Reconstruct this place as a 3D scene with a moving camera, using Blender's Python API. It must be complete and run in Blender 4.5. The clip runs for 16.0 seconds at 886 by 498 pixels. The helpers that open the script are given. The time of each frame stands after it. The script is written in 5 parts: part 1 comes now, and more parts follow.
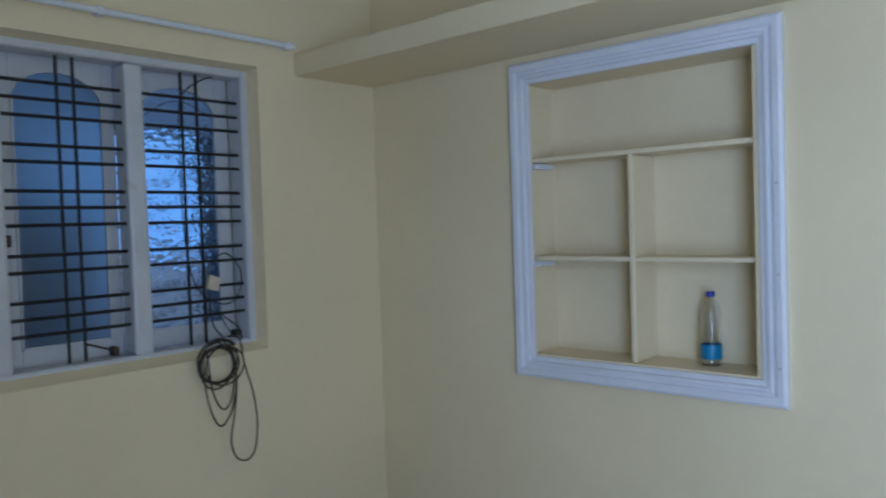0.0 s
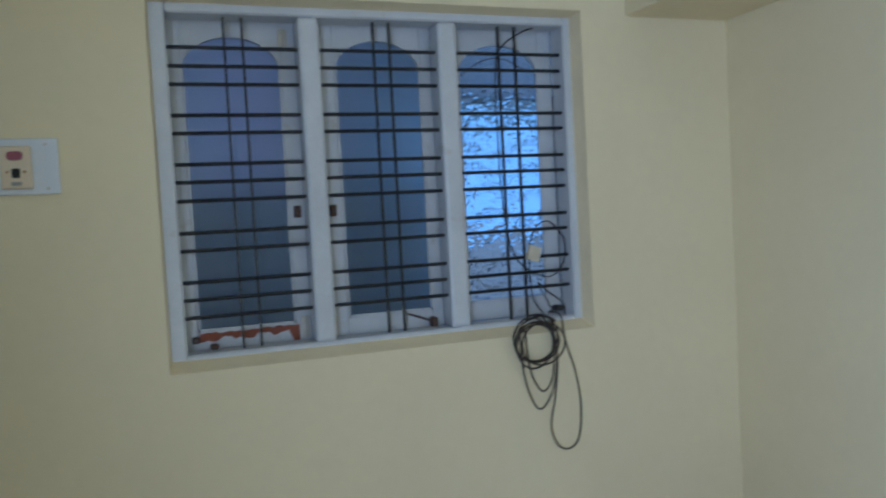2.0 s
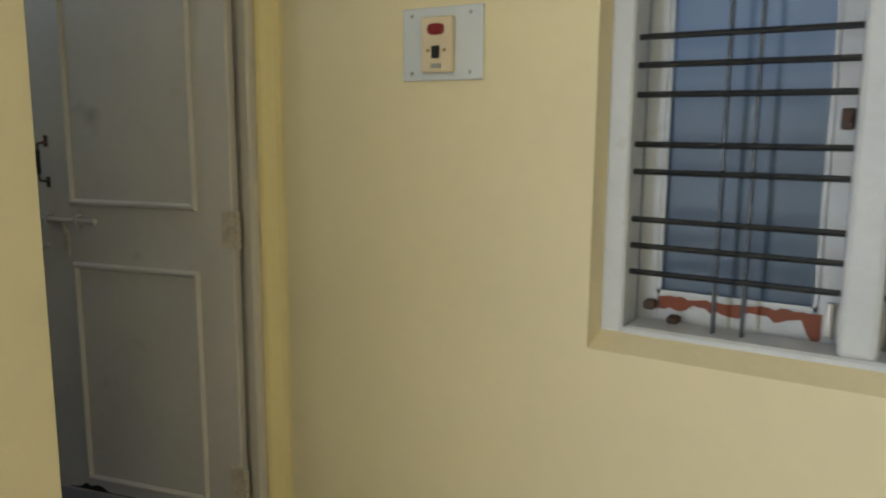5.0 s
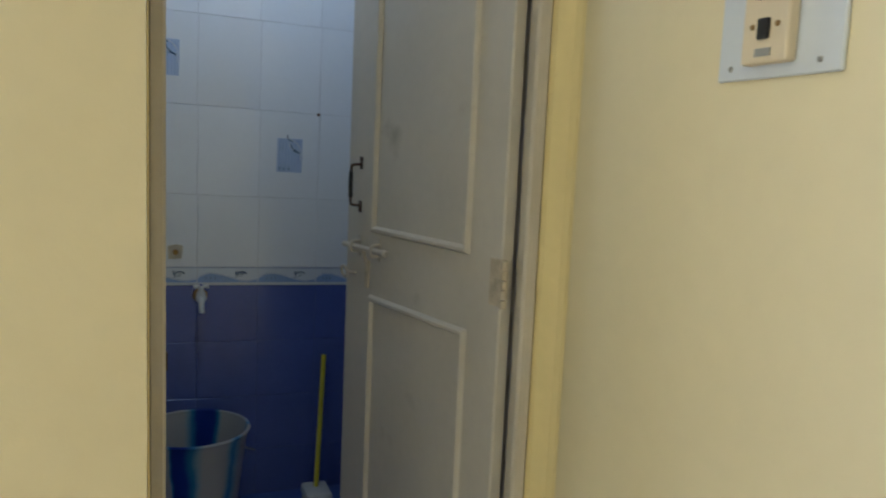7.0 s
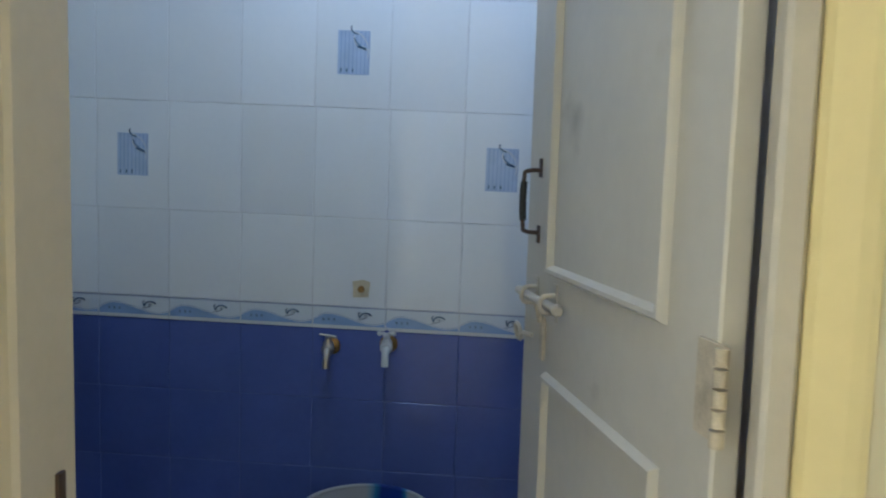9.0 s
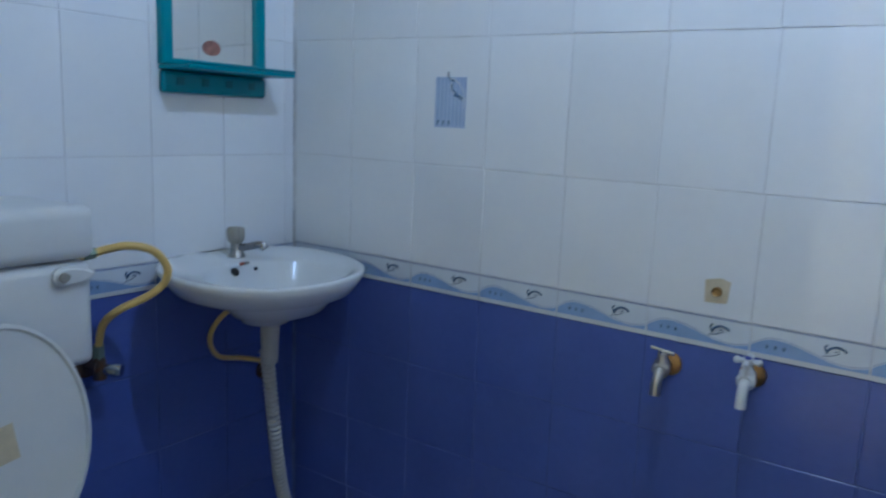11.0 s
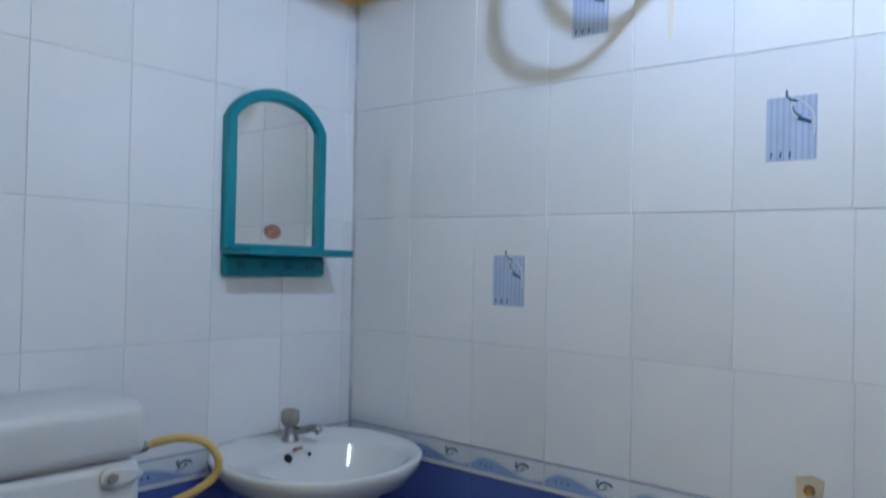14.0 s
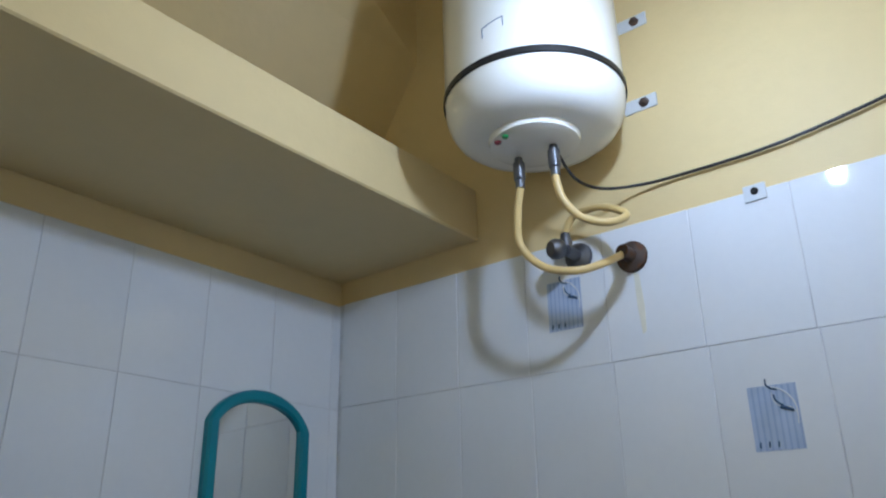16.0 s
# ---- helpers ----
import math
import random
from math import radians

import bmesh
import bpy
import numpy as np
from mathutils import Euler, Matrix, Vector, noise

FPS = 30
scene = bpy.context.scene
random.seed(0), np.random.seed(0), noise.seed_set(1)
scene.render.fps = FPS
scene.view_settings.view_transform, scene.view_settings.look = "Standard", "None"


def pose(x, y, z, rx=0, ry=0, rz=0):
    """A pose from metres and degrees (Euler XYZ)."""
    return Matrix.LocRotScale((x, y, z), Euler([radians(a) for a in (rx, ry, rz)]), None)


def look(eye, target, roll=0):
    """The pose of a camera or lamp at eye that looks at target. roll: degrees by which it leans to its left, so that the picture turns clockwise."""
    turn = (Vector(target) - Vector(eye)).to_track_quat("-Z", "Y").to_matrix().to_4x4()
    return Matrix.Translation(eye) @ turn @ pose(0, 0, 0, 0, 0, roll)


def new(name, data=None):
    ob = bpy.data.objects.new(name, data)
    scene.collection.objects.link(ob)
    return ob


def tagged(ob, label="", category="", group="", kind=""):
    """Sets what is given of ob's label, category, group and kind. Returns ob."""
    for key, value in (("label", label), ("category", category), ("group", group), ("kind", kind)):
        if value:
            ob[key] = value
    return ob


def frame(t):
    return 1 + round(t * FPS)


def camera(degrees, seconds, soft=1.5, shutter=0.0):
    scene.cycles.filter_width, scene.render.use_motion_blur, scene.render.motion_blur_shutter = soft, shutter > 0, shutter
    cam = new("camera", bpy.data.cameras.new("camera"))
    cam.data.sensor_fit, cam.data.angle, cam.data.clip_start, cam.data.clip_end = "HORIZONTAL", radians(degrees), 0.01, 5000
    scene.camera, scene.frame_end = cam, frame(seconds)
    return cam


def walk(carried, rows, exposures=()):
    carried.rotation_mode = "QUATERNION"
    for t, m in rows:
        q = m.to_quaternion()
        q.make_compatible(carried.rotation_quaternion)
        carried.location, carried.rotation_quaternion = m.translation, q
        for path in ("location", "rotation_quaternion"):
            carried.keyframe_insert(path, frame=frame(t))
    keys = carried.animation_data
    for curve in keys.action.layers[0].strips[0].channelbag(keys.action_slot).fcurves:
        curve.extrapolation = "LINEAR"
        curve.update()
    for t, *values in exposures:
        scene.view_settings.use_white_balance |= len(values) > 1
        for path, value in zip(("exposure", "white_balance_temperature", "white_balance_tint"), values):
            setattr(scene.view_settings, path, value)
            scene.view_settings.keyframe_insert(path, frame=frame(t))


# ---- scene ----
cam = camera(60.3, 16.0, soft=2.0, shutter=0.4)
PATH = [
    (0, (0.523, -2.568, 1.407), (2.018, -1.241, 1.342), -1.9),
    (0.5, (0.588, -2.538, 1.4), (1.912, -1.041, 1.338), -2.6),
    (1, (0.673, -2.487, 1.393), (1.82, -0.85, 1.328), -3.1),
    (1.5, (0.788, -2.426, 1.383), (1.752, -0.675, 1.312), -3.4),
    (2, (0.921, -2.393, 1.363), (1.592, -0.511, 1.274), -3.1),
    (2.5, (1.043, -2.317, 1.353), (1.388, -0.351, 1.22), -3.7),
    (3, (1.136, -2.122, 1.359), (1.222, -0.131, 1.185), -3.1),
    (3.5, (1.204, -1.974, 1.331), (1.056, 0.012, 1.146), -2.8),
    (4, (1.337, -1.785, 1.379), (0.863, 0.14, 1.119), -2.0),
    (4.5, (1.407, -1.657, 1.386), (0.631, 0.163, 1.095), -0.8),
    (5, (1.453, -1.45, 1.381), (0.402, 0.222, 1.064), 0.4),
    (7.5, (1.194, -0.612, 1.353), (-0.734, -0.132, 1.125), 2.5),
    (8, (1.031, -0.481, 1.336), (-0.939, -0.212, 1.114), 2.0),
    (10.3, (0.296, -0.268, 1.305), (-1.556, -0.993, 1.058), 1.7),
    (10.5, (0.241, -0.276, 1.321), (-1.552, -1.118, 1.046), 1.5),
    (11, (0.118, -0.273, 1.298), (-1.503, -1.401, 0.979), 2.0),
    (11.5, (0.077, -0.276, 1.285), (-1.426, -1.491, 0.769), 2.8),
    (12, (0.06, -0.272, 1.269), (-1.401, -1.451, 0.581), 3.1),
    (12.5, (0.057, -0.274, 1.254), (-1.418, -1.393, 0.497), 4.1),
    (13, (0.051, -0.283, 1.296), (-1.448, -1.513, 0.806), 2.8),
    (13.5, (0.064, -0.303, 1.345), (-1.466, -1.576, 1.15), 1.8),
    (14, (0.075, -0.306, 1.375), (-1.467, -1.578, 1.43), 0.9),
    (14.5, (0.085, -0.299, 1.415), (-1.46, -1.546, 1.65), -0.5),
    (15, (0.085, -0.299, 1.415), (-1.438, -1.505, 1.892), -0.8),
    (15.5, (0.084, -0.3, 1.415), (-1.399, -1.475, 2.06), -1.3),
    (16, (0.085, -0.299, 1.415), (-1.371, -1.444, 2.17), -1.4),
]
EXPO = [(0, -0.68, 4430, 15), (1, -0.51, 4420, 13), (1.5, -0.34, 4360, 13), (2.5, -0.14, 4500, 12), (3, -0.08, 4620, 13), (3.5, 0.08, 4620, 14), (4, 0.2, 4880, 14), (5, 0.4, 5300, 12), (7.5, 1.0, 5020, 14), (8, 1.2, 4980, 14), (10.3, 2.0, 4400, 15), (11, 2.08, 4550, 16), (11.5, 2.25, 4550, 18), (12, 2.85, 4830, 19), (12.5, 3.02, 4950, 18), (13, 3.15, 5000, 22), (13.5, 2.65, 4980, 20), (14, 2.16, 4980, 19), (14.6, 1.83, 5000, 19), (15, 1.74, 5080, 18), (16, 1.45, 5220, 18)]
walk(cam, [(t, look(e, a, r)) for t, e, a, r in PATH], EXPO)

# ---- world and light ----
world = bpy.data.worlds.new("world")
scene.world = world
world.use_nodes = True
wn = world.node_tree
sky = wn.nodes.new("ShaderNodeTexSky")
sky.sky_type = "NISHITA"
sky.sun_disc = False
sky.sun_elevation, sky.sun_rotation = radians(42), radians(140)
wn.links.new(sky.outputs[0], wn.nodes["Background"].inputs[0])
wn.nodes["Background"].inputs[1].default_value = 0.05

sun = bpy.data.lights.new("sun", "SUN")
sun.energy, sun.angle, sun.color = 2.5, radians(0.6), (1.0, 0.95, 0.88)
so = new("sun", sun)
so.matrix_world = look((0, 0, 0), (-0.48, 0.57, -0.67))


def area_lamp(name, eye, target, sx, sy, watts, colour):
    li = bpy.data.lights.new(name, "AREA")
    li.shape, li.size, li.size_y, li.energy, li.color = "RECTANGLE", sx, sy, watts, colour
    o = new(name, li)
    o.matrix_world = look(eye, target)
    return o


# daylight through the open doorway in the wall behind the walker
area_lamp("doorway_daylight", (0.19, -3.4, 1.25), (3.0, -3.3, 1.25), 1.0, 2.0, 72, (0.93, 0.97, 1.0))
# bulb hanging in the bathroom
LAMP = (-0.805, -0.585, 2.33)

# ---- materials ----


def material(name, colour, rough=0.5, metal=0.0, vary=0.08, scale=6.0, bump=0.0, bscale=60.0, island=0.0, spec=0.5, stain=None, coat=0.0):
    """Painted or solid surface: base colour with two scales of variation, roughness variation and fine relief."""
    m = bpy.data.materials.new(name)
    m.use_nodes = True
    nt = m.node_tree
    b = nt.nodes["Principled BSDF"]
    b.inputs["Roughness"].default_value = rough
    b.inputs["Metallic"].default_value = metal
    b.inputs["Specular IOR Level"].default_value = spec
    b.inputs["Coat Weight"].default_value = coat
    co = nt.nodes.new("ShaderNodeTexCoord")
    n1 = nt.nodes.new("ShaderNodeTexNoise")
    n1.inputs["Scale"].default_value, n1.inputs["Detail"].default_value = scale, 5
    n2 = nt.nodes.new("ShaderNodeTexNoise")
    n2.inputs["Scale"].default_value, n2.inputs["Detail"].default_value = scale * 14, 3
    geo = nt.nodes.new("ShaderNodeNewGeometry")
    for n in (n1, n2):
        nt.links.new(geo.outputs["Position"], n.inputs["Vector"])
    add = nt.nodes.new("ShaderNodeMath")
    add.operation = "MULTIPLY_ADD"
    nt.links.new(n2.outputs["Fac"], add.inputs[0])
    add.inputs[1].default_value = 0.35
    nt.links.new(n1.outputs["Fac"], add.inputs[2])
    ramp = nt.nodes.new("ShaderNodeMapRange")
    ramp.inputs["From Min"].default_value, ramp.inputs["From Max"].default_value = 0.4, 0.95
    ramp.inputs["To Min"].default_value, ramp.inputs["To Max"].default_value = 1 - vary, 1 + vary * 0.5
    nt.links.new(add.outputs[0], ramp.inputs["Value"])
    val = ramp.outputs[0]
    if island:
        oi = nt.nodes.new("ShaderNodeObjectInfo")
        r2 = nt.nodes.new("ShaderNodeMapRange")
        r2.inputs["To Min"].default_value, r2.inputs["To Max"].default_value = 1 - island, 1 + island * 0.4
        nt.links.new(oi.outputs["Random"], r2.inputs["Value"])
        mu = nt.nodes.new("ShaderNodeMath")
        mu.operation = "MULTIPLY"
        nt.links.new(val, mu.inputs[0])
        nt.links.new(r2.outputs[0], mu.inputs[1])
        val = mu.outputs[0]
    hsv = nt.nodes.new("ShaderNodeHueSaturation")
    hsv.inputs["Color"].default_value = (*colour, 1)
    nt.links.new(val, hsv.inputs["Value"])
    out = hsv.outputs[0]
    if stain:
        n3 = nt.nodes.new("ShaderNodeTexNoise")
        n3.inputs["Scale"].default_value, n3.inputs["Detail"].default_value = stain[1], 6
        nt.links.new(geo.outputs["Position"], n3.inputs["Vector"])
        r3 = nt.nodes.new("ShaderNodeMapRange")
        r3.inputs["From Min"].default_value, r3.inputs["From Max"].default_value = stain[2], stain[2] + 0.12
        nt.links.new(n3.outputs["Fac"], r3.inputs["Value"])
        mix = nt.nodes.new("ShaderNodeMix")
        mix.data_type = "RGBA"
        mix.inputs["B"].default_value = (*stain[0], 1)
        nt.links.new(out, mix.inputs["A"])
        nt.links.new(r3.outputs[0], mix.inputs["Factor"])
        out = mix.outputs["Result"]
    nt.links.new(out, b.inputs["Base Color"])
    rr = nt.nodes.new("ShaderNodeMapRange")
    rr.inputs["From Min"].default_value, rr.inputs["From Max"].default_value = 0.3, 0.7
    rr.inputs["To Min"].default_value, rr.inputs["To Max"].default_value = rough * 0.85, min(1, rough * 1.2)
    nt.links.new(n1.outputs["Fac"], rr.inputs["Value"])
    nt.links.new(rr.outputs[0], b.inputs["Roughness"])
    if bump:
        n4 = nt.nodes.new("ShaderNodeTexNoise")
        n4.inputs["Scale"].default_value, n4.inputs["Detail"].default_value = bscale, 4
        nt.links.new(geo.outputs["Position"], n4.inputs["Vector"])
        bp = nt.nodes.new("ShaderNodeBump")
        bp.inputs["Strength"].default_value, bp.inputs["Distance"].default_value = bump, 0.004
        nt.links.new(n4.outputs["Fac"], bp.inputs["Height"])
        nt.links.new(bp.outputs[0], b.inputs["Normal"])
    return m


def glass_material(name, colour, rough, ior=1.45):
    m = bpy.data.materials.new(name)
    m.use_nodes = True
    b = m.node_tree.nodes["Principled BSDF"]
    b.inputs["Base Color"].default_value = (*colour, 1)
    b.inputs["Roughness"].default_value = rough
    b.inputs["Transmission Weight"].default_value = 1.0
    b.inputs["IOR"].default_value = ior
    return m


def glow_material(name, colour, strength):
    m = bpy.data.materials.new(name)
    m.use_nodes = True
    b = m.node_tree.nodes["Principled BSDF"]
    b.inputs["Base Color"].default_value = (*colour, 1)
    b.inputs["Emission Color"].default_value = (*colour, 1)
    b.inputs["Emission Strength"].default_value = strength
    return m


M_CREAM = material("cream_wall_paint", (0.76, 0.66, 0.41), 0.6, vary=0.06, scale=1.6, bump=0.25, bscale=35)
M_CREAM2 = material("yellow_edge_paint_and_shade", (0.77, 0.64, 0.3), 0.6, vary=0.08, scale=3, bump=0.3, bscale=40)
M_REVEAL = material("window_reveal_paint", (0.77, 0.66, 0.41), 0.55, vary=0.1, scale=4, bump=0.3, bscale=35)
M_BATHPLASTER = material("yellow_plaster_paint", (0.74, 0.58, 0.29), 0.6, vary=0.06, scale=1.8, bump=0.25, bscale=35)
M_CEIL = material("ceiling_paint", (0.78, 0.74, 0.6), 0.7, vary=0.05, scale=1.5, bump=0.2)
M_NICHE = material("niche_paint", (0.77, 0.67, 0.43), 0.55, vary=0.07, scale=3, bump=0.3, bscale=30)
M_FRAME = material("white_gloss_wood_paint", (0.72, 0.73, 0.76), 0.35, vary=0.1, scale=5, bump=0.25, bscale=25)
M_WINWOOD = material("window_wood_paint", (0.57, 0.58, 0.6), 0.4, vary=0.12, scale=6, bump=0.3, bscale=30, stain=((0.42, 0.38, 0.33), 9, 0.66))
M_RED = material("red_oxide_primer", (0.23, 0.07, 0.035), 0.7, vary=0.25, scale=20)
M_IRON = material("black_iron_paint", (0.008, 0.009, 0.011), 0.35, vary=0.3, scale=30)
M_DOOR = material("grey_cream_door_paint", (0.56, 0.52, 0.45), 0.42, vary=0.1, scale=3, bump=0.2, bscale=20, stain=((0.33, 0.3, 0.25), 4, 0.68))
M_DOORFRAME = material("door_frame_paint", (0.55, 0.5, 0.42), 0.42, vary=0.1, scale=5, bump=0.3, bscale=22)
M_METAL = material("dull_steel", (0.5, 0.48, 0.44), 0.35, metal=0.9, vary=0.2, scale=25)
M_RUST = material("rusty_steel", (0.1, 0.07, 0.055), 0.6, metal=0.5, vary=0.4, scale=40, stain=((0.12, 0.055, 0.025), 60, 0.52))
M_DARKSTEEL = material("dark_steel", (0.16, 0.16, 0.17), 0.4, metal=0.8, vary=0.3, scale=40)
M_DULLTAP = material("worn_chrome", (0.34, 0.34, 0.34), 0.28, metal=0.9, vary=0.2, scale=30)
M_BRASS = material("old_brass", (0.4, 0.25, 0.09), 0.4, metal=0.9, vary=0.3, scale=40)
M_CHROME = material("chrome", (0.75, 0.76, 0.78), 0.15, metal=1.0, vary=0.1, scale=30)
M_WHITETILE = material("white_glazed_tile", (0.78, 0.8, 0.84), 0.05, vary=0.04, scale=4, island=0.05, bump=0.05, bscale=9)
M_BLUETILE = material("blue_glazed_tile", (0.1, 0.14, 0.43), 0.2, vary=0.12, scale=5, island=0.06, bump=0.06, bscale=9)
M_FLOORTILE = material("blue_floor_tile", (0.07, 0.12, 0.4), 0.38, vary=0.16, scale=4, bump=0.12, bscale=60, stain=((0.05, 0.08, 0.2), 7, 0.62))
M_GROUT = material("pale_grout", (0.7, 0.71, 0.74), 0.85, vary=0.3, scale=8)
M_BLUEGROUT = material("pale_blue_grout", (0.12, 0.17, 0.42), 0.85, vary=0.5, scale=12)
M_BORDER = material("pale_border_glaze", (0.68, 0.73, 0.8), 0.2, vary=0.06, scale=8)
M_WAVE = material("wave_blue_glaze", (0.3, 0.42, 0.68), 0.2, vary=0.12, scale=25)
M_LINE = material("border_line_glaze", (0.3, 0.36, 0.55), 0.25, vary=0.15, scale=30)
M_MOTIF = material("dark_teal_motif", (0.06, 0.12, 0.22), 0.3, vary=0.2, scale=40)
M_PICBLUE = material("blue_stripe_glaze", (0.45, 0.54, 0.73), 0.2, vary=0.1, scale=30)
M_PICBLUE2 = material("dark_stripe_glaze", (0.37, 0.46, 0.67), 0.2, vary=0.1, scale=30)
M_PORCELAIN = material("white_porcelain", (0.68, 0.7, 0.72), 0.12, vary=0.03, scale=5)
M_PLASTIC = material("white_plastic", (0.64, 0.66, 0.68), 0.34, vary=0.05, scale=6)
M_GREYHOSE = material("grey_hose_plastic", (0.48, 0.48, 0.46), 0.45, vary=0.12, scale=20)
M_YHOSE = material("yellow_pvc_hose", (0.72, 0.52, 0.16), 0.4, vary=0.12, scale=18)
M_CREAMHOSE = material("tan_pvc_hose", (0.74, 0.54, 0.22), 0.4, vary=0.12, scale=18)
M_TEAL = material("teal_plastic", (0.01, 0.23, 0.3), 0.35, vary=0.08, scale=12)
M_TEALDARK = material("teal_recess_shade", (0.008, 0.15, 0.2), 0.5, vary=0.08, scale=12)
M_MIRROR = material("mirror_silver", (0.8, 0.82, 0.82), 0.03, metal=1.0, vary=0.02, scale=4)
M_BLACK = material("black_cable_rubber", (0.012, 0.011, 0.011), 0.5, vary=0.2, scale=40)
M_BROWNCABLE = material("brown_cable_rubber", (0.035, 0.025, 0.02), 0.5, vary=0.3, scale=40)
M_BLUEPLASTIC = material("dark_blue_plastic", (0.01, 0.03, 0.3), 0.3, vary=0.3, scale=14)
M_ENAMEL = material("white_enamel", (0.82, 0.8, 0.74), 0.18, vary=0.03, scale=6)
M_IVORY = material("ivory_plastic", (0.68, 0.57, 0.38), 0.4, vary=0.05, scale=12)
M_SWRED = material("red_lamp_plastic", (0.22, 0.025, 0.03), 0.25, vary=0.2, scale=40)
M_HINGE = material("grimy_hinge_paint", (0.58, 0.5, 0.37), 0.35, vary=0.45, scale=30, bump=0.3, bscale=60)
M_DARKHOLE = material("dark_recess", (0.015, 0.014, 0.013), 0.8, vary=0.2, scale=40)
M_GREYP = material("grey_marking", (0.3, 0.29, 0.26), 0.5, vary=0.1, scale=40)
M_STICKER = material("yellowed_paper", (0.58, 0.52, 0.38), 0.7, vary=0.2, scale=40)
M_MIRRORMARK = material("red_brown_sticker", (0.36, 0.17, 0.13), 0.5, vary=0.5, scale=70)
M_ORANGE = material("orange_brown_sticker", (0.45, 0.12, 0.05), 0.5, vary=0.4, scale=60)
M_STONE = material("grey_threshold_stone", (0.34, 0.32, 0.3), 0.4, vary=0.2, scale=20)
M_KICK = material("dull_grey_sheet", (0.36, 0.35, 0.36), 0.5, metal=0.2, vary=0.15, scale=9)
M_ROOMFLOOR = material("beige_floor_tile", (0.42, 0.37, 0.3), 0.3, vary=0.15, scale=5)
M_OUTWALL = material("outside_blue_wall", (0.2, 0.245, 0.33), 0.8, vary=0.2, scale=2, bump=0.4, bscale=20)
M_FARWALL = material("far_blue_grey_plaster", (0.085, 0.105, 0.14), 0.85, vary=0.2, scale=1.5, bump=0.4, bscale=15)
M_LILAC = material("lilac_plaster", (0.68, 0.54, 0.72), 0.85, vary=0.15, scale=1.5, bump=0.4, bscale=15)
M_CONCRETE = material("outside_concrete", (0.4, 0.4, 0.4), 0.85, vary=0.2, scale=3, bump=0.4)
M_GLASS = glass_material("frosted_window_glass", (0.62, 0.76, 0.82), 0.38)
M_WAVY = glass_material("wavy_window_glass", (0.72, 0.85, 0.92), 0.09)
wg = M_WAVY.node_tree
wnoise, wbump, wpos = wg.nodes.new("ShaderNodeTexNoise"), wg.nodes.new("ShaderNodeBump"), wg.nodes.new("ShaderNodeNewGeometry")
wnoise.inputs["Scale"].default_value, wnoise.inputs["Detail"].default_value = 38, 1
wbump.inputs["Strength"].default_value, wbump.inputs["Distance"].default_value = 0.5, 0.01
wg.links.new(wpos.outputs["Position"], wnoise.inputs["Vector"])
wg.links.new(wnoise.outputs["Fac"], wbump.inputs["Height"])
wg.links.new(wbump.outputs["Normal"], wg.nodes["Principled BSDF"].inputs["Normal"])
M_PET = glass_material("clear_bottle_plastic", (0.95, 0.97, 0.98), 0.04, 1.4)
M_LABEL = material("blue_bottle_label", (0.04, 0.22, 0.42), 0.35, vary=0.4, scale=60)
M_YGREEN = material("yellow_green_plastic", (0.55, 0.5, 0.03), 0.4, vary=0.1, scale=20)
M_DRIP = material("yellow_paint_drip", (0.76, 0.74, 0.64), 0.4, vary=0.1, scale=40)
M_BRISTLE = material("pale_bristle", (0.6, 0.55, 0.42), 0.8, vary=0.3, scale=40)


